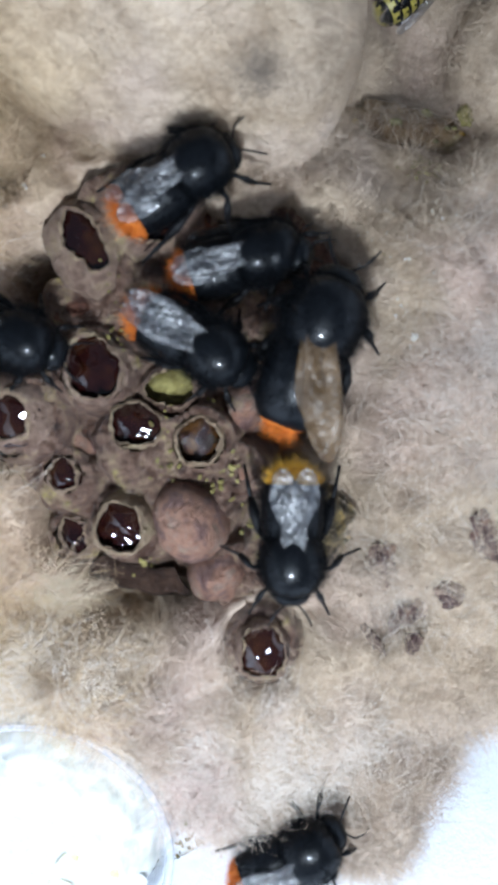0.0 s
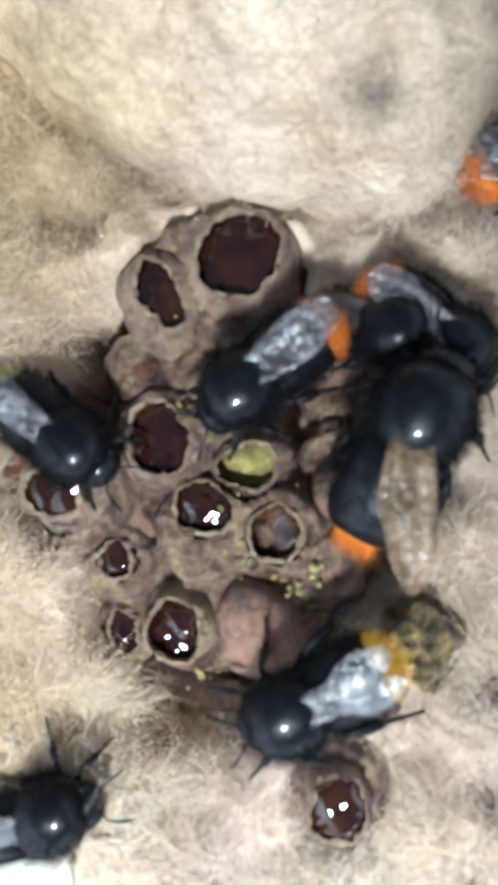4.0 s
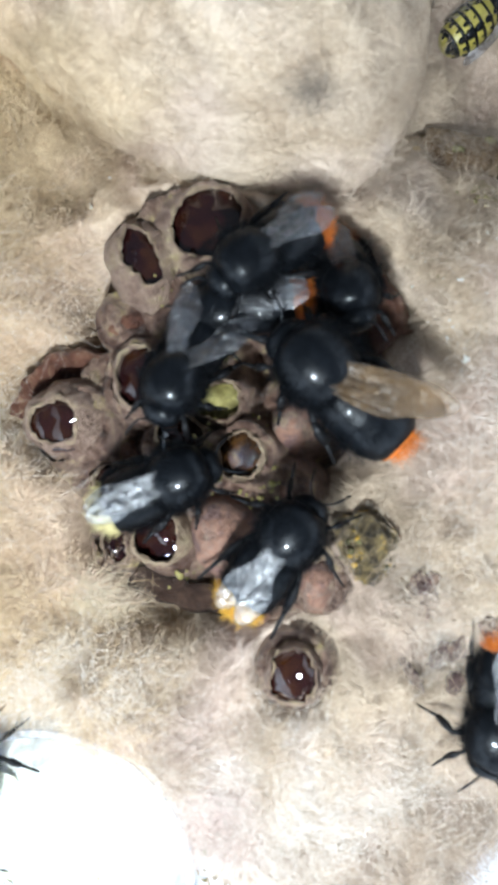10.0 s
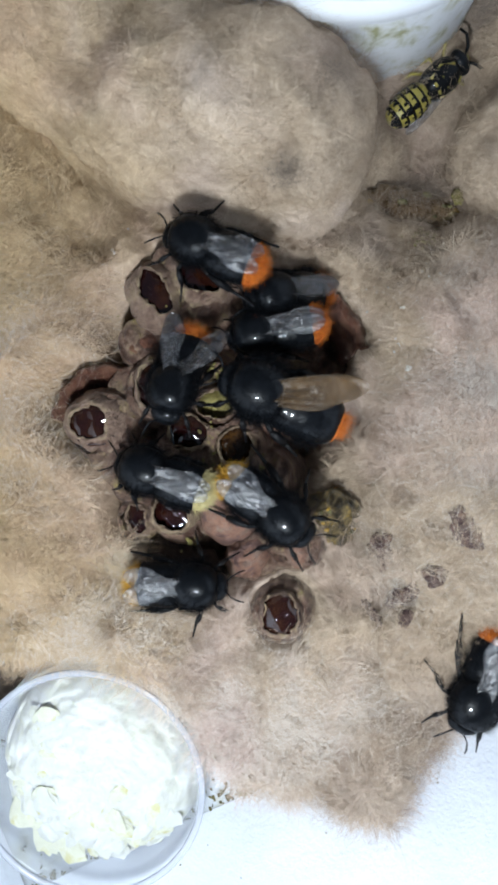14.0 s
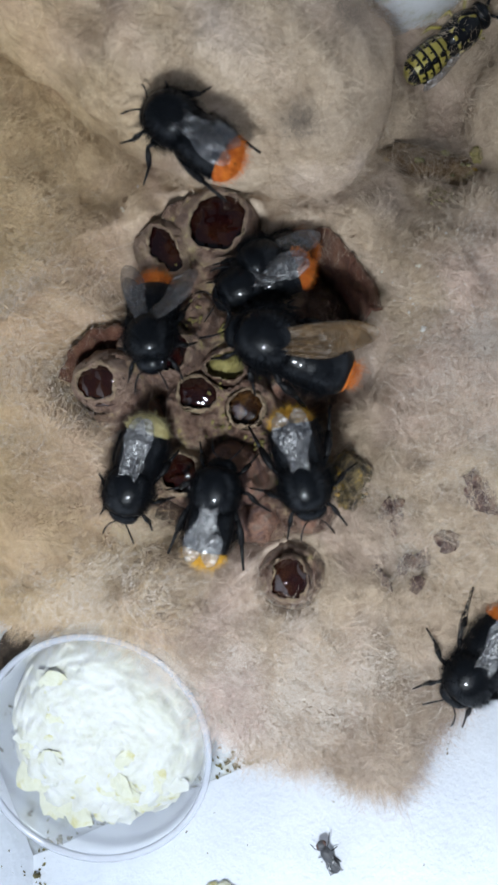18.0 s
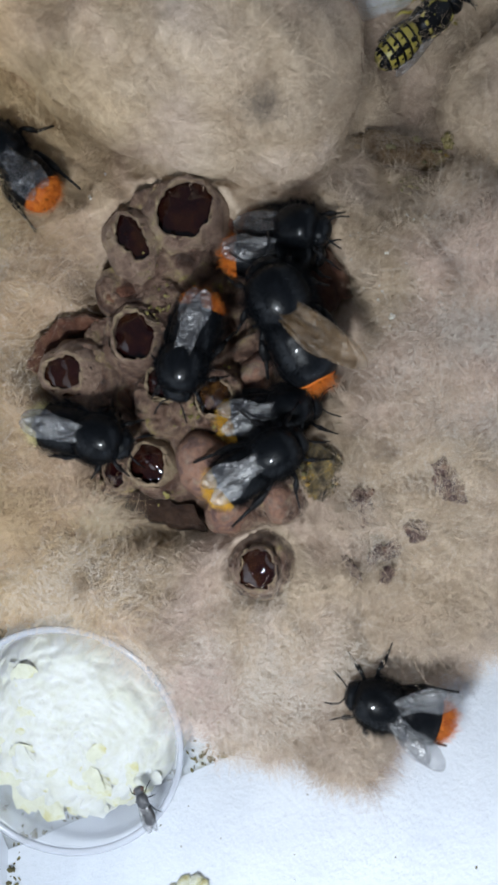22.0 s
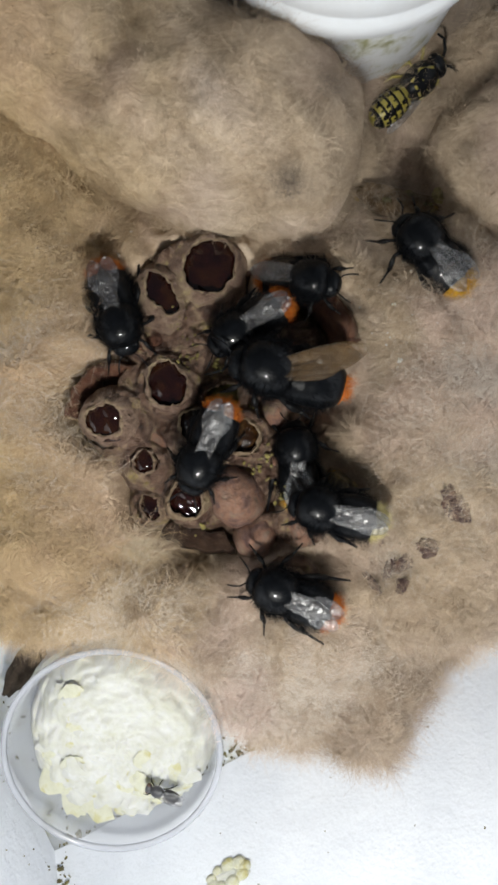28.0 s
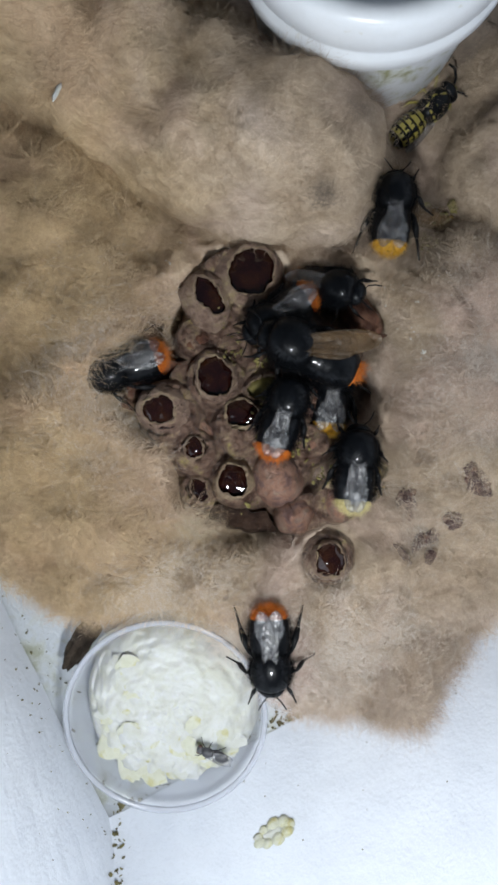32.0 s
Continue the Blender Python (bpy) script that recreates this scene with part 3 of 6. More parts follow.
def loose_locks():
    """Curled locks of many hairs side by side, standing a little proud of the mat."""
    rng = np.random.RandomState(53)
    n, each = 1900, 16
    x, y = rng.uniform(-0.058, 0.042, n), rng.uniform(-0.052, 0.062, n)
    z = hair_height(x, y)
    ok = in_box(x, y, 0.002, -0.010) & (z > 0.010) & (bump_at(x, y, -0.008, 0.005, 0.017, 0.025) < 0.5) & (np.hypot(x - 0.003, y - 0.014) > 0.015) & (np.hypot(x + 0.0246, y - 0.004) > 0.010) & (np.hypot(x - 0.0015, y + 0.0223) > 0.0065)
    for cx, cy, r in ((-11, 24.6, 11), (-17.4, 20.8, 10), (-16.4, 7.9, 9), (-20, -4, 8), (-20, -10.6, 8), (1.5, -22.3, 9), (-20, 14, 8)):
        ok &= np.hypot(x - cx * MM, y - cy * MM) > r * MM
    x, y = x[ok], y[ok]
    n = len(x)
    a = rng.uniform(0, 6.28, n)
    bend = rng.normal(size=n) * 1.2
    x, y, a, bend = (np.repeat(v, each) for v in (x, y, a, bend))
    x, y = x + rng.normal(size=n * each) * 0.00035, y + rng.normal(size=n * each) * 0.00035
    flow = np.stack([np.cos(a), np.sin(a), np.zeros_like(a)], -1) * 2.4
    me = strands("lock_fibres", np.stack([x, y, hair_height(x, y) + 0.0003], -1), hair_normals(x, y), FIBRE, 0.0062, 0.000018, rng, 1.0, 0.34, 5, flow, bend)
    return share("curled_lock", me, nest, label="pale curled locks of hair")


tagged(loose_locks(), kind="stuff")


def edge_wisps():
    """Loose hairs that fray over the border of the bedding on to floor and wall."""
    rng = np.random.RandomState(41)
    n = 14000
    x = rng.uniform(-0.060, 0.045, n)
    y = np.interp(x, EDGE_X, EDGE_Y) + rng.normal(size=n) * 0.0016 + 0.0018
    out = np.hypot(x + 0.0267, y + 0.0498) > 0.0178
    x, y = x[out], y[out]
    v = -(x - CORNER.x) * UY + (y - CORNER.y) * UX
    low = FLOOR + np.maximum(-v, 0) / LEAN_Y
    z = np.maximum(hair_height(x, y), low) + 0.0005
    slope = np.gradient(EDGE_Y, EDGE_X)
    d = np.interp(x, EDGE_X, slope)
    flow = np.stack([np.clip(d, -1.5, 1.5) * 0.7, -np.ones_like(d), np.where(v < 0.002, 0.75, 0.0)], -1) * 0.8
    up = np.where((v < 0.002)[:, None], np.array([[-UY * 0.7, UX * 0.7, 0.7]]), np.array([[0.0, 0.0, 1.0]]))
    me = strands("edge_fibres", np.stack([x, y, z], -1), up, FIBRE, 0.0034, 0.000014, rng, 1.9, 0.25, 4, flow)
    return share("loose_hair", me, nest, label="loose pale hairs fraying over the border")


tagged(edge_wisps(), kind="stuff")


# ---- two big rolls of hair at the far side ----
def hair_roll(name, path, radii, flat, label, seed, count, material=None):
    pts = [Vector(p) for p in path]
    n, m = 64, 70
    rows = []
    for k in range(m + 1):
        f = k / m * (len(pts) - 1)
        i = min(int(f), len(pts) - 2)
        t = f - i
        p = pts[i].lerp(pts[i + 1], t)
        r = radii[i] * (1 - t) + radii[i + 1] * t
        e = min(1.0, (m - k) / (m * 0.18), k / (m * 0.10))
        r *= math.sqrt(max(1 - (1 - e) ** 2, 0.0004))
        d = (pts[i + 1] - pts[i])
        a = Vector((-d.y, d.x, 0)).normalized()
        row = []
        for j in range(n):
            th = 2 * math.pi * j / n
            q = p + a * r * math.cos(th) + Vector((0, 0, flat * r * math.sin(th)))
            s = noise.fractal(q * 90 + Vector((seed, 0, 0)), 1.0, 2.0, 4) * 0.0030 + noise.fractal(q * 380, 1.0, 2.0, 3) * 0.0007
            row.append(q + (q - p).normalized() * s)
        rows.append(row)
    bm, vs = grid_bm(rows)
    cap(bm, vs[0], True)
    cap(bm, vs[-1])
    bmesh.ops.recalc_face_normals(bm, faces=bm.faces)
    ob = tagged(mesh_ob(name, bm, material or HAIR), label, "hair tuft")
    me = ob.data
    rng = np.random.RandomState(seed)
    pick = rng.choice(len(me.polygons), count)
    ctr = np.empty(len(me.polygons) * 3)
    nor = np.empty(len(me.polygons) * 3)
    me.polygons.foreach_get("center", ctr)
    me.polygons.foreach_get("normal", nor)
    ctr, nor = ctr.reshape(-1, 3)[pick], nor.reshape(-1, 3)[pick]
    up = nor[:, 2] > -0.2
    jit = rng.normal(size=(count, 3)) * 0.0006
    d = np.array((pts[-1] - pts[0]).normalized())
    tagged(share("hair_fluff", strands("tuft_fibres", (ctr + jit)[up], nor[up], FIBRE, 0.0044, 0.0000175, rng, 2.0, 0.22, 4, np.tile(d * 0.7, (up.sum(), 1))) if not material else strands("tuft_fibres", (ctr + jit)[up], nor[up], material, 0.0035, 0.000016, rng, 2.0, 0.25, 4), ob,
                 label="fine pale hairs"), kind="stuff")
    return ob


hair_roll("hair_tuft", [(-0.075, 0.090, 0.022), (-0.048, 0.070, 0.022), (-0.0230, 0.0520, 0.021), (-0.0049, 0.0442, 0.020), (0.0122, 0.0414, 0.017)],
          [0.022, 0.018, 0.0145, 0.0147, 0.0144], 1.0, "thick roll of matted beige hair leaning on the white pot", 7, 60000)
hair_roll("hair_tuft", [(0.060, 0.048, 0.010), (0.045, 0.045, 0.011), (0.034, 0.043, 0.011), (0.0235, 0.0435, 0.009)], [0.013, 0.013, 0.012, 0.009], 0.95,
          "rounded tuft of beige hair beside the dead wasp", 9, 20000)
hair_roll("hair_tuft", [(0.0320, 0.0735, 0.010), (0.0290, 0.0690, 0.010), (0.0268, 0.0620, 0.008)], [0.0050, 0.0055, 0.0045], 0.9,
          "small dark brown tuft of hair between pot and wall", 12, 5000, KNOT)


def hair_patch(label, material, centre, spread, height, count, length, seed, flow):
    """A thin tuft of hair of another colour lying on the bedding (mm)."""
    rng = np.random.RandomState(seed)
    p = rng.normal(size=(count, 2)) * np.array(spread) + np.array(centre)
    z = np.full(count, height) + rng.normal(size=count) * 0.3 if height else hair_height(p[:, 0] * MM, p[:, 1] * MM) / MM + 0.3
    up = np.tile(np.array([0.0, 0.0, 1.0]), (count, 1))
    me = strands("hair_patch", np.column_stack([p, z]) * MM, up, material, length * MM, 0.000014, rng, 1.8, 0.3, 4, np.tile(np.array(flow, float), (count, 1)))
    tagged(new("hair_lock", me), label, "hair lock", kind="stuff")


hair_patch("lock of golden hair in the bedding", GOLD_HAIR, (-35, -17.5), (6.5, 2.2), 0, 2600, 5.0, 61, (1.0, -0.35, 0))
hair_patch("lock of golden hair in the bedding", GOLD_HAIR, (-23, -21.5), (4.0, 1.8), 0, 1400, 4.0, 62, (0.9, -0.6, 0))
hair_patch("wide drift of golden hair in the bedding", GOLD_HAIR, (-38, 2), (6.5, 9.0), 0, 3600, 5.0, 81, (0.5, 0.9, 0))
hair_patch("wide drift of golden hair in the bedding", GOLD_HAIR, (-36, 24), (6.0, 6.0), 0, 2400, 5.0, 82, (0.9, 0.3, 0))
hair_patch("cream tuft of hair beside the comb", CREAM_HAIR, (-21.4, -16.2), (1.9, 2.0), 0, 900, 3.0, 87, (0.3, -0.8, 0))
hair_patch("lock of hair lying over the rim of the clear cap", PALE_HAIR, (-15.5, -35.8), (1.3, 1.0), 11.2, 420, 4.5, 83, (-0.5, -0.8, 0))
hair_patch("lock of golden hair in the bedding", GOLD_HAIR, (-24, -28.5), (6.0, 1.6), 0, 1200, 4.5, 84, (1.0, -0.2, 0))
hair_patch("wisps of pale hair combed over the bedding", PALE_HAIR, (0, -36), (9.0, 5.0), 0, 3200, 5.0, 71, (1.0, -0.2, 0))
hair_patch("wisps of pale hair combed over the bedding", PALE_HAIR, (26, 2), (4.5, 10.0), 0, 3400, 5.0, 72, (0.3, 1.0, 0))
hair_patch("wisps of pale hair combed over the bedding", PALE_HAIR, (-36, 6), (6.0, 9.0), 0, 2800, 5.0, 73, (0.7, 0.8, 0))
hair_patch("wisps of pale hair combed over the bedding", PALE_HAIR, (-26, -25), (6.0, 3.0), 0, 1800, 5.0, 74, (1.0, -0.4, 0))
hair_patch("dark tuft of hair on the beige roll", KNOT, (0.8, 31.8), (1.3, 1.0), 32.4, 420, 1.6, 63, (0, 0, 0))
hair_patch("dark tuft of hair on the beige roll", KNOT, (6.8, 43.6), (1.2, 1.0), 33.8, 380, 1.6, 64, (0, 0, 0))
hair_patch("wisps of pale hair over the dry scraps", PALE_HAIR, (18.0, -18.5), (3.2, 2.6), 0, 420, 4.0, 85, (0.6, 0.5, 0))
hair_patch("wisps of pale hair over the purple scrap", PALE_HAIR, (14.6, -13.0), (1.4, 2.0), 0, 160, 3.5, 86, (0.3, 0.9, 0))
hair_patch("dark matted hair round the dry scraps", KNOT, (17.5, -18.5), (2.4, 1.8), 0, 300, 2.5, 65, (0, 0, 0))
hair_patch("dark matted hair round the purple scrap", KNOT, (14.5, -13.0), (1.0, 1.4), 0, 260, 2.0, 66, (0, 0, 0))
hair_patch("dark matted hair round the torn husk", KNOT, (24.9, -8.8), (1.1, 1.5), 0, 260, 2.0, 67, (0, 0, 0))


# ---- the brood comb ----
comb = tagged(new("brood_comb"), "brown wax brood comb with open honey cells and closed cocoons", "bee comb")
comb.location = (-0.008, 0.002, 0.006)
COMB_INV = Matrix.Translation(-comb.location)


def ring_shape(rng, n, r, stretch, turn, rough):
    ph = [rng.uniform(0, 6.28) for _ in range(5)]
    out = []
    for i in range(n):
        th = 2 * math.pi * i / n
        k = 1.0 / math.sqrt((math.cos(th - turn) / stretch) ** 2 + (math.sin(th - turn) * stretch) ** 2)
        k *= 1 + rough * (0.5 * math.sin(3 * th + ph[0]) + 0.35 * math.sin(5 * th + ph[1]) + 0.3 * math.sin(9 * th + ph[2]) + 0.25 * math.sin(14 * th + ph[3]))
        out.append((r * k * math.cos(th), r * k * math.sin(th)))
    return out


def open_cell(name, centre, outer, mouth, top, base, material, seed, offset=(0, 0), o_stretch=1.0, o_turn=0.0, m_stretch=1.0, m_turn=0.0, rough=0.05, fill=0.35,
              content=None, tilt=0.0, lip=0.0005, label=""):
    """A wax cell: bulging outer wall, ragged mouth with a lip, hollow inside and what fills it. Metres; top is the mouth's height."""
    rng = random.Random(seed)
    n = 56
    o = ring_shape(rng, n, outer, o_stretch, radians(o_turn), 0.05)
    m = ring_shape(rng, n, mouth, m_stretch, radians(m_turn), rough)
    jag = [rng.uniform(-0.5, 0.5) for _ in range(n)]
    h = top - base
    rows = []

    def row(f, out_scale, z, z_noise=0.0):
        r = []
        for i in range(n):
            ox, oy = o[i][0] * out_scale, o[i][1] * out_scale
            mx, my = m[i][0] + offset[0], m[i][1] + offset[1]
            x, y = ox * (1 - f) + mx * f, oy * (1 - f) + my * f
            zz = z + tilt * (x / outer) * h * max(f, 0.0) + jag[i] * z_noise
            r.append((centre[0] + x, centre[1] + y, zz))
        rows.append(r)
    row(0.0, 0.92, base)
    row(0.0, 1.0, base + h * 0.30)
    row(0.0, 1.03, base + h * 0.52)
    row(0.0, 0.99, base + h * 0.72)
    row(0.12, 0.95, base + h * 0.86)
    row(0.40, 0.92, base + h * 0.96)
    row(0.72, 0.95, base + h * 1.0)
    row(0.93, 1.0, top + lip * 0.8, lip * 0.3)
    row(1.0, 1.0, top + lip * 0.9, lip * 0.6)
    row(1.0, 1.0, top + lip * 0.1, lip * 0.3)
    row(0.9, 1.0, top - h * 0.08)
    row(0.55, 0.9, top - h * 0.3)
    row(0.35, 0.86, top - h * 0.6)
    row(0.45, 0.75, base + h * 0.12)
    lip_rows = []
    for f, dz, k in ((0.86, -0.0004, 0.0), (0.88, 0.00015, 0.3), (0.94, 0.00032, 0.7), (1.01, 0.00028, 0.9), (1.05, -0.0001, 0.5), (1.03, -0.0006, 0.0), (0.92, -0.0008, 0.0)):
        line = []
        for i in range(n):
            mx, my = m[i][0] + offset[0], m[i][1] + offset[1]
            x, y = o[i][0] * 0.95 * (1 - f) + mx * f, o[i][1] * 0.95 * (1 - f) + my * f
            q = Vector((centre[0] + x, centre[1] + y, top + lip * 0.35 + dz * 0.8 + tilt * (x / outer) * h * f + jag[i] * lip * k))
            line.append(q + noise.noise_vector(q * 420 + Vector((seed, 0, 0))) * 0.00045 + noise.noise_vector(q * 1200) * 0.00038)
        lip_rows.append(line)
    lip_rows.append(lip_rows[0])
    lip_bm, _ = grid_bm(lip_rows)
    bmesh.ops.remove_doubles(lip_bm, verts=lip_bm.verts, dist=1e-7)
    bmesh.ops.recalc_face_normals(lip_bm, faces=lip_bm.faces)
    bm, vs = grid_bm(rows)
    cap(bm, vs[-1])
    for v in bm.verts:
        v.co += noise.noise_vector(v.co * 420 + Vector((seed, 0, 0))) * 0.00045 + noise.noise_vector(v.co * 1000) * 0.00032
    bmesh.ops.recalc_face_normals(bm, faces=bm.faces)
    ob = part(name, bm, material, comb, label)
    ob.matrix_parent_inverse = COMB_INV
    rim = part("rim", lip_bm, WAX_LIGHT, ob, "ragged paler rim")
    rim.matrix_parent_inverse = ob.matrix_parent_inverse.inverted() @ COMB_INV
    if content:
        fz = top - h * fill
        rings = [0.0, 0.12, 0.25, 0.38, 0.5, 0.62, 0.74, 0.85, 0.93, 1.0]
        hb = bmesh.new()
        swell = 0.0009 if fill < 0.025 else 0.0007
        c0 = hb.verts.new((centre[0], centre[1], fz + swell + noise.noise(Vector((seed, 0, 0))) * 0.00012))
        prev = None
        for s in rings[1:]:
            cur = []
            for i in range(n):
                bx, by = o[i][0] * 0.86, o[i][1] * 0.86
                mx, my = m[i][0] + offset[0], m[i][1] + offset[1]
                x, y = (bx * 0.5 + mx * 0.5) * s, (by * 0.5 + my * 0.5) * s
                dome = swell * (1 - s * s)
                z = fz + dome + (0.0 if swell > 0 else 0.0002 if s == 1.0 else 0.0) + noise.noise(Vector((x * 650 + seed, y * 650, 0))) * 0.00030
                cur.append(hb.verts.new((centre[0] + x, centre[1] + y, z)))
            for i in range(n):
                j = (i + 1) % n
                if prev is None:
                    hb.faces.new((c0, cur[i], cur[j]))
                else:
                    hb.faces.new((prev[i], cur[i], cur[j], prev[j]))
            prev = cur
        low = [hb.verts.new(v.co - Vector((0, 0, 0.0012))) for v in prev]
        for i in range(n):
            j = (i + 1) % n
            hb.faces.new((prev[i], low[i], low[j], prev[j]))
        fill_ob = part("pollen" if content is POLLEN else "honey", hb, content, ob, {HONEY: "glossy dark honey", AMBER: "thick mottled amber honey", POLLEN: "olive yellow pollen paste"}[content])
        fill_ob.matrix_parent_inverse = ob.matrix_parent_inverse.inverted() @ COMB_INV
    return ob


def closed_cell(name, centre, r, base, top, material, seed, stretch=1.0, turn=0.0, label="", hole=None):
    rng = random.Random(seed)
    n, rows = 36, []
    o = ring_shape(rng, n, r, stretch, radians(turn), 0.04)
    h = top - base
    for a in (-30, -8, 12, 30, 46, 60, 72, 82, 88):
        c, s = math.cos(radians(a)), math.sin(radians(a))
        rows.append([(centre[0] + x * c, centre[1] + y * c, base + h * 0.33 + h * 0.67 * s) for x, y in o])
    bm, vs = grid_bm(rows)
    cap(bm, vs[-1])
    for v in bm.verts:
        v.co += noise.noise_vector(v.co * 300 + Vector((seed, 0, 0))) * 0.0006 + noise.noise_vector(v.co * 900) * 0.00028
    bmesh.ops.recalc_face_normals(bm, faces=bm.faces)
    ob = part(name, bm, material, comb, label)
    ob.matrix_parent_inverse = COMB_INV
    return ob


def comb_base():
    """The low crusty wax between the cells."""
    step = 0.0003
    xs, ys = np.arange(-0.031, 0.014, step), np.arange(-0.028, 0.036, step)
    gx, gy = np.meshgrid(xs, ys)
    blobs = [(-13, 23, 8.4, 20.0), (-19.5, 14.5, 4.8, 18.3), (-16.5, 8, 6.4, 19.4), (-23.8, 2.5, 6.4, 19.6), (-9, 5.5, 6, 16.5), (-12, 0, 6.8, 18.2), (-5.5, 0, 5.8, 18.2), (-20, -4, 5.0, 17.2),
             (-14, 13, 5, 18.4), (-19.5, -10.5, 4.5, 14.4), (-13.6, -9, 5.6, 16.8), (-7, -6, 6.0, 16.2), (3, -13, 5.2, 15.5), (-1.5, -15, 5.4, 14.5), (1.5, -22, 5.8, 18), (-1, -3, 4.5, 17),
             (0, 6, 6, 13), (2, 14, 7, 9), (-3, 19, 6, 11), (-14, 9, 9, 15.5), (-9, -5, 10, 15.8), (-17, -3, 8, 15.0), (-15, 19, 8, 16.5), (-20.5, 8, 5, 17.0), (-23, -1.5, 5, 16.0), (-24.6, 2.9, 6.2, 18.5)]
    gz = np.full_like(gx, 0.002)
    for cx, cy, r, h in blobs:
        d = np.hypot(gx - cx * MM, gy - cy * MM) / (r * MM) + 0.10 * fbm(gx, gy, 420, 87, 2)
        gz = np.maximum(gz, 0.002 + (h * MM - 0.002) * np.clip(1.25 - np.maximum(d, 0) ** 2.6 * 0.75, 0, 1))
    gz += 0.0030 * fbm(gx, gy, 330, 91, 4) + 0.0012 * fbm(gx, gy, 1300, 95, 2)
    verts = np.stack([gx, gy, gz], -1).reshape(-1, 3)
    nx, ny = len(xs), len(ys)
    idx = np.arange(nx * ny).reshape(ny, nx)
    q = np.stack([idx[:-1, :-1], idx[:-1, 1:], idx[1:, 1:], idx[1:, :-1]], -1).reshape(-1, 4)
    # leave the hollows of the open cells free
    hollow = np.zeros(len(q), bool)
    mx, my = verts[q, 0].mean(1), verts[q, 1].mean(1)
    for cx, cy, r in HOLLOWS:
        hollow |= np.hypot(mx - cx, my - cy) < r
    keep = (verts[q, 2].max(1) > 0.0035) & ~hollow
    used, inv = np.unique(q[keep], return_inverse=True)
    ob = share("wax_crust", array_mesh("wax_crust", verts[used], inv.reshape(-1, 4), WAX_DARK), comb, label="rough dark brown wax and silk between the cells")
    ob.matrix_parent_inverse = COMB_INV


def torn_wall(path, middle, steps, material, label):
    """A wax wall along a side of the hollow, with a ragged top edge (mm): steps of (inward, height) from its outer foot over the top and down."""
    rows = [[] for _ in steps]
    m = 90
    for i in range(m):
        f = i / (m - 1) * (len(path) - 1)
        k = min(int(f), len(path) - 2)
        a, b = Vector((*path[k], 0)), Vector((*path[k + 1], 0))
        p = a.lerp(b, f - k)
        inward = (Vector((*middle, 0)) - p).normalized()
        rag = 1.3 * noise.fractal(p * 0.35, 1.0, 2.0, 4)
        for row, (push, z) in zip(rows, steps):
            q = p + inward * push + Vector((0, 0, z + (rag if push < 1 else 0)))
            row.append(tuple((q + noise.noise_vector(q * 0.5) * 0.6) * MM))
    bm = bmesh.new()
    vs = [[bm.verts.new(q) for q in row] for row in rows]
    for a, b in zip(vs, vs[1:]):
        for i in range(m - 1):
            bm.faces.new((a[i], a[i + 1], b[i + 1], b[i]))
    bmesh.ops.recalc_face_normals(bm, faces=bm.faces)
    bmesh.ops.solidify(bm, geom=bm.faces[:], thickness=0.0004)
    ob = part("torn_wall", bm, material, comb, label)
    ob.matrix_parent_inverse = COMB_INV


HOLLOWS = []
CELLS = [
    # centre mm, outer, mouth, top, base, offset mm, outer stretch/turn, mouth stretch/turn, rough, fill, content, material, seed
    ((-11.0, 24.6), 6.0, 3.9, 21.0, 8.0, (1.1, 0.0), (1.04, 30), (1.05, 60), 0.05, 0.085, HONEY, WAX, 1),
    ((-17.4, 20.8), 5.0, 2.6, 21.0, 8.0, (0.5, 0.0), (1.12, 115), (1.42, 122), 0.13, 0.07, HONEY, WAX, 2),
    ((-16.4, 7.9), 4.5, 3.2, 20.0, 7.0, (0.2, 0.0), (1.06, 110), (1.12, 115), 0.05, 0.09, HONEY, WAX, 4),
    ((-24.6, 2.9), 5.0, 2.5, 21.0, 8.0, (-0.6, -0.4), (1.08, 150), (1.02, 10), 0.05, 0.03, HONEY, WAX, 5),
    ((-8.4, 6.0), 3.9, 2.35, 17.5, 6.0, (0.0, 0.0), (1.05, 10), (1.12, 10), 0.09, 0.19, POLLEN, WAX_DARK, 6),
    ((-12.2, 1.8), 3.4, 2.5, 18.3, 6.0, (0.0, 0.2), (1.12, 170), (1.15, 170), 0.08, 0.08, HONEY, WAX_LIGHT, 7),
    ((-5.4, 0.1), 3.4, 2.4, 18.3, 6.0, (0.0, 0.0), (1.05, 80), (1.04, 100), 0.06, 0.14, AMBER, WAX_LIGHT, 8),
    ((-20.1, -3.4), 2.6, 1.75, 17.3, 6.0, (0.0, 0.0), (1.0, 0), (1.08, 80), 0.05, 0.03, HONEY, WAX, 9),
    ((-19.6, -10.4), 2.7, 1.8, 14.6, 4.0, (0.0, 0.0), (1.15, 120), (1.2, 120), 0.12, 0.035, HONEY, WAX, 10),
    ((-13.7, -9.0), 3.75, 2.55, 19.2, 5.0, (0.0, 0.0), (1.02, 30), (1.03, 100), 0.04, 0.10, HONEY, WAX_LIGHT, 11),
    ((1.5, -22.3), 3.5, 2.55, 20.0, 4.0, (0.0, 0.5), (1.05, 100), (1.06, 90), 0.09, 0.02, HONEY, WAX, 12),
]
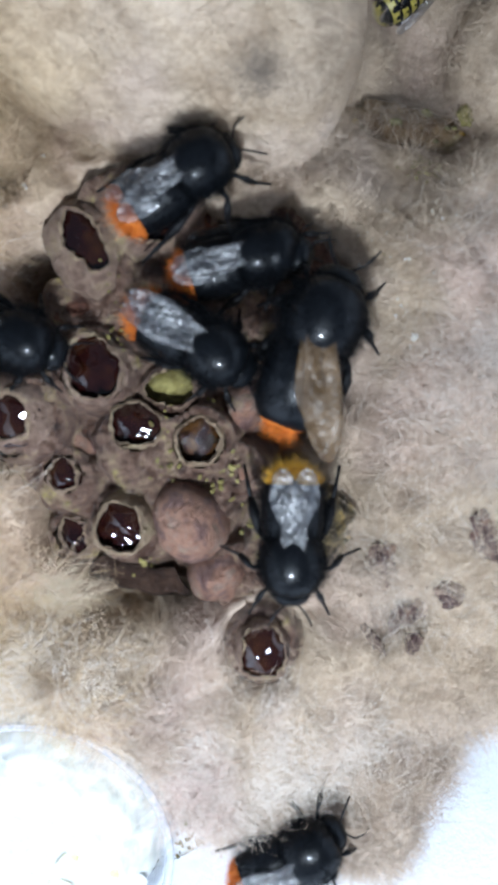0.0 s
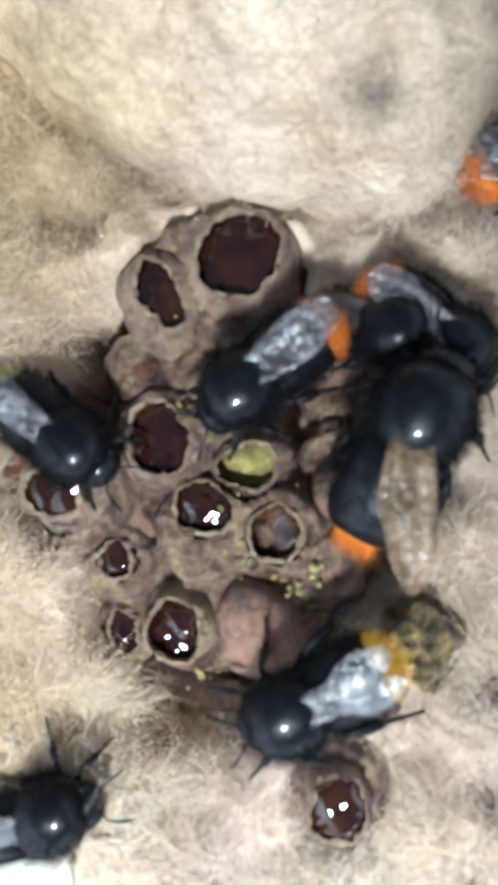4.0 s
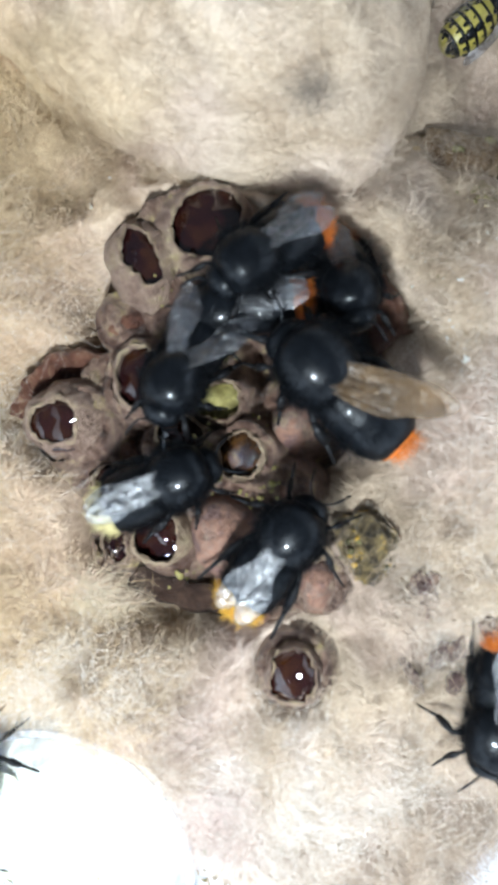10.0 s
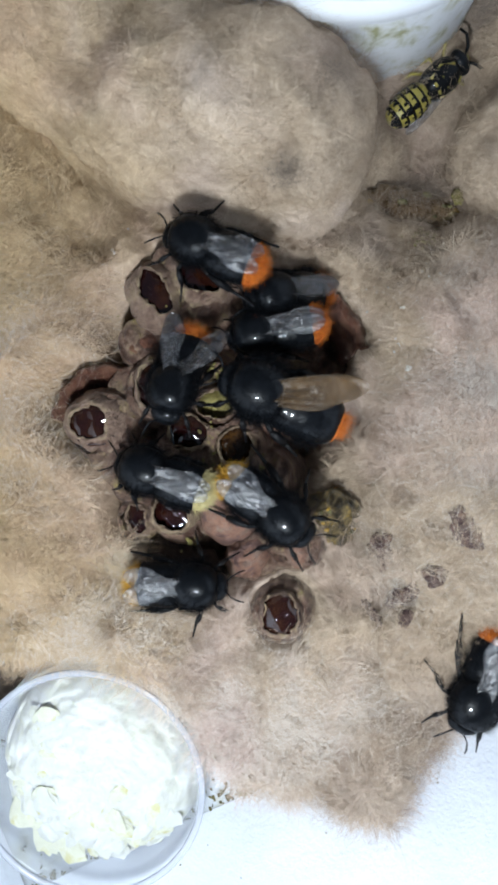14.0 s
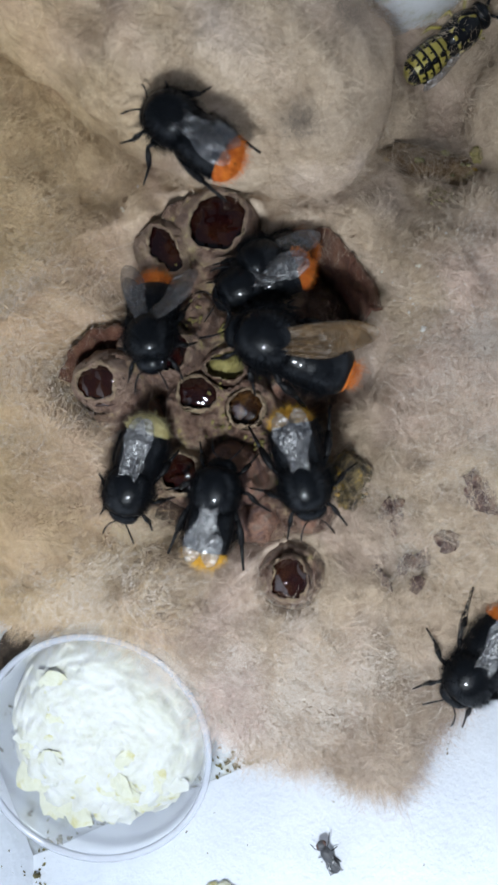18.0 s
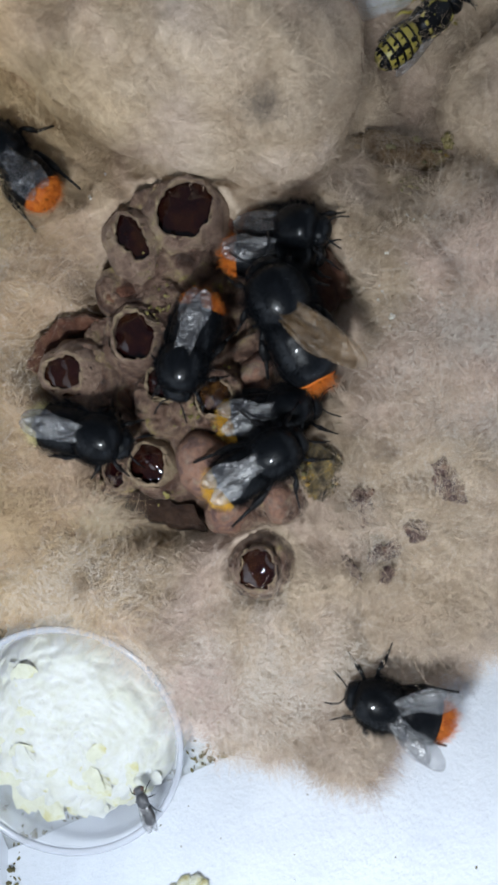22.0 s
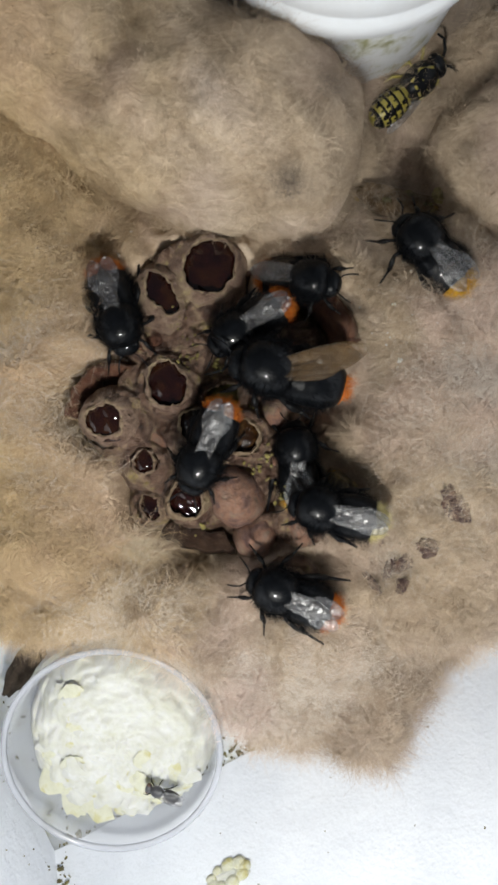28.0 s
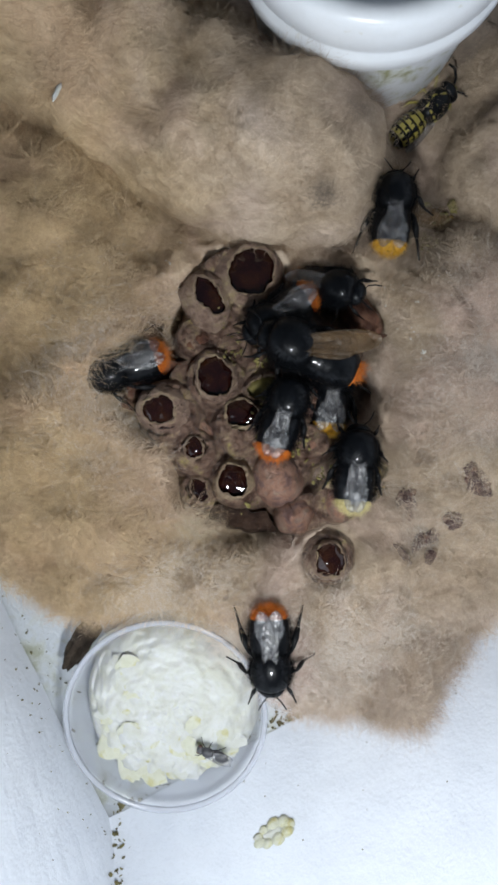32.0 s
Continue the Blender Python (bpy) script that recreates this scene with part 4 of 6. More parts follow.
for c, ro, rm, top, base, off, (os_, ot), (ms, mt), rgh, fill, what, wax, seed in CELLS:
    open_cell("cell", (c[0] * MM, c[1] * MM), ro * MM, rm * MM, top * MM, base * MM, wax, seed, (off[0] * MM, off[1] * MM), os_, ot, ms, mt, rgh, fill, what,
              label="open brown wax cell with a ragged rim")
    HOLLOWS.append(((c[0] + off[0] * 0.7) * MM, (c[1] + off[1] * 0.7) * MM, ro * 0.84 * MM))
for c, r, base, top, st, tu, seed, lab in [((-6.6, -8.6), 4.8, 8.0, 21.8, 1.08, 110, 21, "closed pinkish brown cocoon"), ((-3.6, -15.0), 3.7, 6.0, 17.5, 1.05, 40, 22, "closed wrinkled cocoon"),
                                           ((3.4, -13.2), 3.3, 6.0, 18.6, 1.2, 105, 23, "closed oval cocoon with a pale cap"), ((-12.0, -3.4), 3.3, 6.0, 17.4, 1.25, 5, 24, "closed reddish wax cap"),
                                           ((-20.0, 0.4), 3.2, 6.0, 17.0, 1.3, 150, 25, "grey papery wax cap"), ((-0.8, 4.0), 3.6, 5.0, 16.8, 1.2, 60, 26, "closed pale cocoon between the bees"),
                                           ((-0.8, -3.4), 2.1, 6.0, 17.2, 1.3, 60, 27, "small pale wax cap"), ((-19.6, 14.2), 3.5, 7.0, 18.8, 1.1, 40, 28, "closed reddish brown bulb")]:
    closed_cell("cocoon", (c[0] * MM, c[1] * MM), r * MM, base * MM, top * MM, WAX_RED if seed == 28 else COCOON, seed, st, tu, lab)
closed_cell("cocoon_ring", (3.0 * MM, -9.9 * MM), 1.5 * MM, 17.0 * MM, 18.9 * MM, WAX_LIGHT, 31, 1.4, 10, "torn pale cap of a cocoon")
comb_base()
torn_wall([(-6.0, 24.6), (-1.0, 26.8), (4.4, 25.2), (8.0, 21.4), (10.6, 17.4), (11.4, 14.6)], (1.0, 12.0), ((-1.2, 14.8), (0.0, 17.0), (0.6, 16.6), (1.4, 12.0), (3.0, 5.0)), WAX_RED,
          "torn reddish brown wax wall of the hollow")
torn_wall([(-32.0, 3.5), (-31.0, 7.4), (-28.0, 10.4), (-24.0, 11.2), (-20.6, 10.4)], (-24.6, 2.0), ((-0.8, 15.5), (0.2, 17.6), (0.8, 17.2), (2.0, 15.0), (3.4, 12.0)), WAX_RED,
          "reddish brown wax wall behind an open cell")
# strip added below the comb; its dark colour paints the overhang's shade
torn_wall([(-19.0, -15.8), (-15.0, -16.9), (-11.0, -17.6), (-7.0, -17.4)], (-12.0, -6.0), ((-0.6, 10.0), (0.3, 12.4), (1.0, 12.8), (2.0, 13.4), (3.4, 13.6)), HOLLOW_SHADE,
          "wax strip coloured dark for the shaded hollow under the comb")


# ---- bees ----
BEE_MESH, WINGS, LEG_OBS = {}, {}, {}


def cached(key, make, material, smooth=True):
    if key not in BEE_MESH:
        bm = make()
        me = bpy.data.meshes.new(key)
        bm.normal_update()
        bm.to_mesh(me)
        bm.free()
        me.materials.append(material)
        me.polygons.foreach_set("use_smooth", [smooth] * len(me.polygons))
        BEE_MESH[key] = me
    return BEE_MESH[key]


def s_mm(st):
    return [tuple(v * MM for v in s) for s in st]


def rounded(x0, x1, z, ry, rz, n=9, p=1.0):
    """Stations of an egg from x0 to x1 (mm)."""
    out = []
    for i in range(n + 1):
        a = math.pi * (i / n)
        k = math.sin(a) ** p
        out.append((x0 + (x1 - x0) * (0.5 - 0.5 * math.cos(a)), z, max(ry * k, 0.03), max(rz * k, 0.03)))
    return s_mm(out)


def fur_mesh(key, centre, radii, count, length, width, material, seed, xmin=-99.0, xmax=99.0, back=0.5, top=9.0):
    """Short hairs that stand out of an egg-shaped body part (mm)."""
    if key in BEE_MESH:
        return BEE_MESH[key]
    rng = np.random.RandomState(seed)
    d = rng.normal(size=(count, 3))
    d /= np.linalg.norm(d, axis=1)[:, None]
    p = np.array(centre) + d * np.array(radii)
    nrm = d / np.array(radii)
    nrm /= np.linalg.norm(nrm, axis=1)[:, None]
    ok = (p[:, 0] > xmin) & (p[:, 0] < xmax) & (d[:, 2] > -0.55) & (rng.rand(count) < np.clip(1 - (d[:, 2] - top) / 0.5, 0.3, 1))
    p, nrm = p[ok], nrm[ok]
    n = len(p)
    ln = length * rng.uniform(0.6, 1.3, n)[:, None]
    lean = np.array([-back, 0, 0]) + rng.normal(size=(n, 3)) * 0.35
    mid = p + (nrm + lean * 0.3) * ln * 0.5
    tip = p + (nrm + lean) * ln
    side = np.cross(nrm, rng.normal(size=(n, 3)))
    side /= np.linalg.norm(side, axis=1)[:, None]
    w = width
    verts = np.stack([p - side * w, p + side * w, mid + side * w * 0.7, mid - side * w * 0.7, tip - side * w * 0.2, tip + side * w * 0.2], 1).reshape(-1, 3) * MM
    b = (np.arange(n) * 6)[:, None, None]
    faces = (b + np.array([[0, 1, 2, 3], [3, 2, 5, 4]])[None]).reshape(-1, 4)
    BEE_MESH[key] = array_mesh(key, verts, faces, material)
    return BEE_MESH[key]


def wing_outline(L, W, n=18):
    """Half outlines (x back along the wing, leading and trailing y), mm."""
    out = []
    for i in range(n + 1):
        f = math.sin(i / n * math.pi / 2)
        tip = math.sqrt(max(1 - (max(f - 0.62, 0) / 0.38) ** 2, 0))
        mid = -0.42 * W
        lead = mid + (0.42 * W + 0.10 * W * math.sin(math.pi * f)) * tip
        trail = mid - (W * (0.12 + 0.80 * min(f / 0.62, 1.0) ** 0.8) - 0.42 * W * min(f / 0.35, 1.0)) * tip if f > 0.05 else -0.14 * W
        out.append((f * L, lead, min(trail, lead - 0.002)))
    return out


def wing_bm(L, W):
    bm = bmesh.new()
    top, bot = [], []
    m = 5
    for x, a, b in wing_outline(L, W):
        t, u = [], []
        for k in range(m + 1):
            y = a + (b - a) * k / m
            z = 0.12 * math.sin(x * 1.3) * (k / m) - 0.10 * (k / m) ** 2 + 0.05 * math.sin(3.0 * y + x)
            t.append(bm.verts.new((-x * MM, y * MM, (z + 0.012) * MM)))
            u.append(bm.verts.new((-x * MM, y * MM, (z - 0.012) * MM)))
        top.append(t)
        bot.append(u)
    for i in range(len(top) - 1):
        for k in range(m):
            bm.faces.new((top[i][k], top[i + 1][k], top[i + 1][k + 1], top[i][k + 1]))
            bm.faces.new((bot[i][k + 1], bot[i + 1][k + 1], bot[i + 1][k], bot[i][k]))
        bm.faces.new((top[i][0], bot[i][0], bot[i + 1][0], top[i + 1][0]))
        bm.faces.new((top[i][m], top[i + 1][m], bot[i + 1][m], bot[i][m]))
    return bm


def vein_bm(L, W):
    lines = []
    o = wing_outline(L, W)

    def at(f, k):
        g = math.asin(min(f, 1.0)) / (math.pi / 2) * 18
        i = min(int(g), 17)
        t = g - i
        x = o[i][0] * (1 - t) + o[i + 1][0] * t
        a = o[i][1] * (1 - t) + o[i + 1][1] * t
        b = o[i][2] * (1 - t) + o[i + 1][2] * t
        y = a + (b - a) * k
        return (-x * MM, y * MM, (0.12 * math.sin(x * 1.3) * k - 0.10 * k * k + 0.05 * math.sin(3.0 * y + x) + 0.02) * MM)
    lines.append([at(f / 10, 0.02) for f in range(0, 10)])
    lines.append([at(f / 10, 0.30 + 0.1 * math.sin(f)) for f in range(0, 8)])
    lines.append([at(f / 10, 0.62 + 0.05 * math.cos(f)) for f in range(0, 7)])
    for f, a, b in ((0.35, 0.02, 0.32), (0.52, 0.02, 0.36), (0.68, 0.02, 0.34), (0.42, 0.34, 0.64), (0.60, 0.33, 0.63), (0.72, 0.34, 0.8)):
        lines.append([at(f, a + (b - a) * k / 3) for k in range(4)])
    return join_bm(*[tube(l, 0.022 * MM, 4) for l in lines])


def leg_bm(root, knee, ankle, toe, thick):
    r, k, a, t = (Vector(p) * MM for p in (root, knee, ankle, toe))
    th = thick * MM
    return join_bm(tube([r, r.lerp(k, 0.5), k], [th * 0.8, th, th * 0.7], 8), tube([k, k.lerp(a, 0.5), a], [th * 0.65, th * 1.25, th * 0.9], 8),
                   tube([a, a.lerp(t, 0.45), a.lerp(t, 0.5), t], [th * 0.6, th * 0.5, th * 0.46, th * 0.36], 6))


WIDE = {
    "front": ((3.6, 1.2, -1.3), (5.0, 2.6, -0.9), (6.3, 3.2, -2.3), (8.0, 3.9, -3.0), 0.30),
    "middle": ((2.4, 1.6, -1.6), (2.3, 4.0, -0.7), (1.2, 5.2, -2.2), (0.3, 7.2, -3.0), 0.34),
    "hind": ((0.8, 1.5, -1.6), (-1.2, 3.6, -0.6), (-4.2, 4.6, -1.9), (-7.6, 5.6, -3.0), 0.46),
}
LEGS = {  # root, knee, ankle, toe in mm for the left side
    "front": ((3.6, 1.2, -1.3), (4.7, 2.5, -0.9), (5.6, 3.1, -2.4), (6.7, 3.5, -3.0), 0.30),
    "middle": ((2.4, 1.6, -1.6), (2.3, 3.5, -0.9), (1.6, 4.3, -2.3), (0.8, 5.4, -3.0), 0.34),
    "hind": ((0.8, 1.5, -1.6), (-1.0, 3.5, -0.8), (-2.9, 4.0, -2.1), (-4.7, 4.8, -3.0), 0.46),
}


def abdomen_bm(bend):
    st = []
    for x, z, ry, rz in rounded(-7.6, 1.2, -0.35, 3.2, 2.5, 40, 0.50):
        f = (-x / MM) / 7.6
        k = 0.985 + 0.025 * ((f * 5.5) % 1.0)
        st.append((x, z - 0.9 * MM * f * f, ry * k, rz * k))
    return loft(st, 22)


def tail_bm(cut=0.75):
    st = []
    for x, z, ry, rz in rounded(-7.6, 1.2, -0.35, 3.24, 2.55, 40, 0.50):
        f = (-x / MM) / 7.6
        if f > cut:
            st.append((x, z - 0.9 * MM * f * f, ry + 0.03 * MM, rz + 0.03 * MM))
    x, z, ry, rz = st[0]
    return loft([(x - 0.25 * MM, z, ry * 0.3, rz * 0.3)] + st, 22, 0.00005)


def make_bee(name, label, tail, tail_name, spread, size, lift=0.0, wing=None, legs=LEGS):
    """A bumblebee: x forwards, origin in the middle of the body, feet 3 mm below."""
    wing = wing or WING
    bee = tagged(new(name), label, "bumblebee", "bees on the comb")
    k = Matrix.Scale(size, 4)

    def sub(n, me, m=None, parent=None, lab=""):
        return share(n, me, parent or bee, (k @ m if m is not None else k) if parent is None else m, lab)
    thorax = sub("thorax", cached("bee_thorax", lambda: loft(rounded(-1.3, 5.1, 0.45, 3.2, 2.8, 18, 0.62), 26, 0.00006), BLACK))
    sub("fur", fur_mesh("bee_thorax_fur", (1.9, 0, 0.45), (3.2, 3.15, 2.75), 7500, 0.85, 0.017, FUR, 3, top=0.5), parent=thorax, lab="short black fur")
    head = sub("head", cached("bee_head", lambda: loft([(x, z - (x / MM - 4.6) * 0.12 * MM, ry, rz) for x, z, ry, rz in rounded(4.1, 6.8, -0.6, 1.95, 1.5, 12, 0.7)], 18, 0.00004), BLACK), Matrix.Translation((-0.5 * MM, 0, 0)))
    sub("fur", fur_mesh("bee_head_fur", (5.4, 0, -0.65), (1.3, 1.9, 1.45), 700, 0.45, 0.018, FUR, 4, top=0.6), parent=head, lab="short black fur")
    for s in (1, -1):
        sub("eye", cached("bee_eye%d" % s, lambda: loft([(x, z, ry, rz) for x, z, ry, rz in rounded(4.6, 6.2, -0.75, 0.45, 1.0, 8)], 12), BLACK),
            Matrix.Translation((0, s * 1.55 * MM, 0)), head, "glossy black eye")
        sub("antenna", cached("bee_antenna%d" % s, lambda: tube([(6.5 * MM, s * 0.5 * MM, -0.5 * MM), (7.3 * MM, s * 1.4 * MM, 0.0), (8.2 * MM, s * 1.9 * MM, -0.6 * MM), (9.0 * MM, s * 2.2 * MM, -1.4 * MM)],
                                                               [0.11 * MM, 0.10 * MM, 0.13 * MM, 0.10 * MM], 6), BLACK), None, head, "thin black antenna")
    abdomen = sub("abdomen", cached("bee_abdomen", lambda: abdomen_bm(0), BLACK), lab="banded glossy black abdomen")
    sub("fur", fur_mesh("bee_abdomen_fur", (-3.2, 0, -0.3), (4.2, 3.3, 2.6), 5200, 0.7, 0.018, FUR, 6, -5.8, 1.4, top=0.6), parent=abdomen, lab="short black fur")
    end = sub("tail_tuft", cached("bee_tail_" + tail_name + ("_queen" if wing is WING_QUEEN else ""), lambda: tail_bm(0.94 if wing is WING_QUEEN else 0.78), tail), parent=abdomen, m=Matrix.Identity(4), lab=tail_name + " furry tail tip")
    sub("tail_fur", fur_mesh("bee_tail_fur_" + tail_name + ("_queen" if wing is WING_QUEEN else ""), (-3.6, 0, -0.55), (4.1, 3.2, 2.6), 6400, 0.6, 0.022, tail, 8, -9.0, -7.3 if wing is WING_QUEEN else -5.9, 0.7), parent=abdomen, lab=tail_name + " fur")
    for s in (1, -1):
        out = spread if s > 0 else -spread
        fore = cached("bee_forewing%d" % s, lambda: mirror(wing_bm(9.0, 3.1), s), wing) if wing is WING else cached("queen_forewing%d" % s, lambda: mirror(wing_bm(9.8, 2.9), s), wing)
        hind = cached("bee_hindwing%d" % s, lambda: mirror(wing_bm(6.6, 2.5), s), wing) if wing is WING else cached("queen_hindwing%d" % s, lambda: mirror(wing_bm(6.6, 2.5), s), wing)
        veins = cached("bee_veins%d" % s, lambda: mirror(vein_bm(9.0, 3.1), s), VEIN)
        skew = 24 if wing is WING_QUEEN else 0
        hinge = Matrix.Translation((1.0 * MM, s * 1.1 * MM, 2.75 * MM + s * 0.04 * MM)) @ pose(0, 0, 0, s * (4 + lift), -2 + lift, skew - out)
        w = WINGS[(bee, s)] = sub("forewing", fore, hinge, lab="smoky translucent forewing")
        sub("vein_net", veins, None, w, "dark wing veins")
        inner = Matrix.Translation((0.3 * MM, s * 1.2 * MM, 2.5 * MM + s * 0.04 * MM)) @ pose(0, 0, 0, s * 6, -3 + lift, skew - (out + s * 4))
        sub("hindwing", hind, hinge.inverted() @ inner, w, "small translucent hindwing")
        for ln, pts in legs.items():
            kind = "wide_" if legs is WIDE else ""
            me = cached("bee_leg_%s%s%d" % (kind, ln, s), lambda: mirror(leg_bm(*pts), s), LEG_BLACK)
            leg = LEG_OBS[(bee, ln, s)] = sub(ln + "_leg", me)
            sub("fur", leg_fur("bee_leg_fur_%s%s%d" % (kind, ln, s), pts, s), None, leg, "black leg hairs")
    return bee


def mirror(bm, s):
    if s < 0:
        for v in bm.verts:
            v.co.y = -v.co.y
        bmesh.ops.reverse_faces(bm, faces=bm.faces)
    return bm


def leg_fur(key, pts, s):
    if key in BEE_MESH:
        return BEE_MESH[key]
    rng = np.random.RandomState(len(key))
    k, a = np.array(pts[1]), np.array(pts[2])
    n = 80
    p = k + (a - k) * rng.rand(n)[:, None]
    d = rng.normal(size=(n, 3))
    tip = p + d / np.linalg.norm(d, axis=1)[:, None] * (pts[4] * 1.2 + 0.10) + (a - k) * 0.10
    side = np.cross(tip - p, rng.normal(size=(n, 3)))
    side = side / np.linalg.norm(side, axis=1)[:, None] * 0.018
    verts = np.stack([p - side, p + side, tip + side * 0.3, tip - side * 0.3], 1).reshape(-1, 3) * MM
    verts[:, 1] *= s
    BEE_MESH[key] = array_mesh(key, verts, np.arange(n * 4).reshape(-1, 4), FUR)
    return BEE_MESH[key]


queen = make_bee("queen_bumblebee", "large black bumblebee queen with an orange tail and brown wings", ORANGE, "orange", 3, 1.2, 2, WING_QUEEN)
BEES = {
    "queen": queen,
    "W1": make_bee("bumblebee", "black bumblebee worker with spread wings and an orange tail", ORANGE, "orange", 6, 0.97, 4),
    "W2": make_bee("bumblebee", "black bumblebee worker with an orange tail, crowded beside the queen", ORANGE, "orange", -2, 0.93),
    "W3": make_bee("bumblebee", "black bumblebee worker with an orange tail, wandering over the bedding", ORANGE, "orange", -6, 0.97, legs=WIDE),
    "W4": make_bee("bumblebee", "dark bumblebee worker crouching in the hollow beside the queen", ORANGE, "orange", 0, 0.93),
    "W5": make_bee("bumblebee", "black bumblebee worker with a yellow tail", YELLOW, "yellow", -7, 0.97, legs=WIDE),
    "W6": make_bee("bumblebee", "black bumblebee worker with a pale yellow tail", PALE, "pale yellow", -2, 0.97, 3),
    "W7": make_bee("bumblebee", "black bumblebee worker with an orange tail on the hair bedding", ORANGE, "orange", -6, 0.98, legs=WIDE),
    "W8": make_bee("bumblebee", "black bumblebee worker with a yellow tail beside the cup", YELLOW, "yellow", -8, 0.95, legs=WIDE),
}

# ---- cup of white crumbs ----
# it leans: the side towards the comb rests on the hair
CUP = pose(-0.02688, -0.04791, 0.00002, 10.65, 1.25, 0)


def cup():
    base = tagged(new("plastic_cup"), "shallow clear plastic cap holding white crumbs", "cup")
    base.matrix_world = CUP
    for name, prof, lab in (("cup_bottom", [(0.2, 1.2), (15.2, 1.2), (15.6, 0.9), (15.4, 0.1), (15.0, 0.0), (0.2, 0.0)], "thin clear bottom"),
                            ("cup_side", [(15.7, 0.3), (16.3, 0.6), (17.1, 12.0), (17.1, 12.6), (16.5, 12.6), (16.4, 12.0), (15.7, 1.4)], "clear plastic side"),
                            ("cup_rim", [(16.8, 12.7), (16.9, 13.3), (17.3, 13.6), (17.7, 13.4), (17.8, 12.9), (17.4, 12.6)], "rounded bright rim")):
        bm, vs = lathe(s2([(r * 0.994, z * 0.735) for r, z in prof]), 72)
        if name == "cup_bottom":
            cap(bm, vs[0])
            cap(bm, vs[-1], True)
        else:
            for i in range(72):
                bm.faces.new((vs[-1][i], vs[-1][(i + 1) % 72], vs[0][(i + 1) % 72], vs[0][i]))
        bmesh.ops.recalc_face_normals(bm, faces=bm.faces)
        part(name, bm, CLEAR_RIM if name == "cup_rim" else CLEAR, base, lab)


def s2(p):
    return [(a * MM, b * MM) for a, b in p]


cup()


def crumbs():
    heap = tagged(new("crumb_heap"), "heap of white and yellowish crumbs in the clear cap", "food")
    heap.matrix_world = CUP
    rng = random.Random(4)
    n = 120
    R, OX, OY = 15.9, 0.7, 0.4

    def height(x, y):
        r = math.hypot(x - OX, y - OY) / R
        side = math.cos(math.atan2(y, x) - 5.3)
        near, spots = noise.voronoi(Vector((x * 0.25, y * 0.25, 4.0)))
        plate = 1.5 * noise.noise(spots[0] * 7.3) + 0.35 * (x - spots[0].x / 0.25) * noise.noise(spots[0] * 3.1 + Vector((5, 0, 0))) - 0.9 * math.exp(-7.0 * (near[1] - near[0]))
        lumps = plate * min(1.0, max(0.0, r * 1.5 - 0.45)) + 0.9 * noise.fractal(Vector((x * 0.17, y * 0.17, 1.0)), 1.0, 2.0, 2) + (0.12 + 0.6 * min(r, 1.0)) * noise.fractal(Vector((x * 0.42, y * 0.42, 5.0)), 1.0, 2.0, 3)
        return 1.0 + (8.0 - 0.8 * side * r) * max(0.0, 1 - r ** 6) ** 0.6 + lumps - 0.55 * abs(noise.noise(Vector((x * 0.62, y * 0.62, 2.0)))) + 0.25 * noise.noise(Vector((x * 1.6, y * 1.6, 9.0)))
    rows = []
    for k in range(64):
        f = k / 63
        row = []
        for i in range(n):
            th = 2 * math.pi * i / n
            r = R * (1 - f) * (1 + 0.03 * math.sin(3 * th + 1.0) + 0.07 * noise.fractal(Vector((math.cos(th) * 2.6, math.sin(th) * 2.6, 3.0)), 1.0, 2.0, 3)) + 0.12
            x, y = r * math.cos(th) + OX, r * math.sin(th) + OY
            row.append((x * MM, y * MM, max(height(x, y), 1.0) * MM))
        rows.append(row)
    bm, vs = grid_bm(rows)
    cap(bm, vs[-1])
    bmesh.ops.recalc_face_normals(bm, faces=bm.faces)
    part("crumb_mass", bm, SUGAR, heap, "packed white crumbs")
    shapes = []
    for i in range(8):
        bm = bmesh.new()
        bmesh.ops.create_icosphere(bm, subdivisions=2, radius=1.0)
        q = 0.16 + 0.05 * (i % 3)
        for v in bm.verts:
            c = v.co.copy()
            k = 1 + 0.55 * noise.noise(c * 1.3 + Vector((i * 7, 0.3, 0))) + 0.35 * noise.fractal(c * 1.4 + Vector((i * 5, 0, 0)), 1.0, 2.0, 3)
            v.co = Vector((c.x * 1.6 * k, c.y * 1.15 * k, c.z * q + 0.12 * math.sin(c.x * 2 + i))) * MM
        me = bpy.data.meshes.new("flake")
        bm.to_mesh(me)
        bm.free()
        me.materials.append(SUGAR_GREEN if i >= 4 else SUGAR)
        me.polygons.foreach_set("use_smooth", [False] * len(me.polygons))
        shapes.append(me)
    for i in range(170):
        th, r = rng.uniform(0, 6.28), (R - 0.6) * math.sqrt(rng.uniform(0.10, 1.0))
        x, y = r * math.cos(th) + OX, r * math.sin(th) + OY
        if math.hypot(x, y) > 13.2:
            continue
        low = math.cos(th - 4.0)
        green = low > -0.25 and r > 5.5 and rng.random() < 0.75
        if not green:
            continue
        flat = 20
        share("flake", shapes[rng.randrange(8)], heap,
              pose(x * MM, y * MM, (height(x, y) + rng.uniform(-0.6, -0.3)) * MM, rng.uniform(-flat, flat) * 0.8, rng.uniform(-flat, flat) * 0.8, rng.uniform(0, 360)) @ Matrix.Scale(rng.uniform(0.8, 1.8), 4))


crumbs()


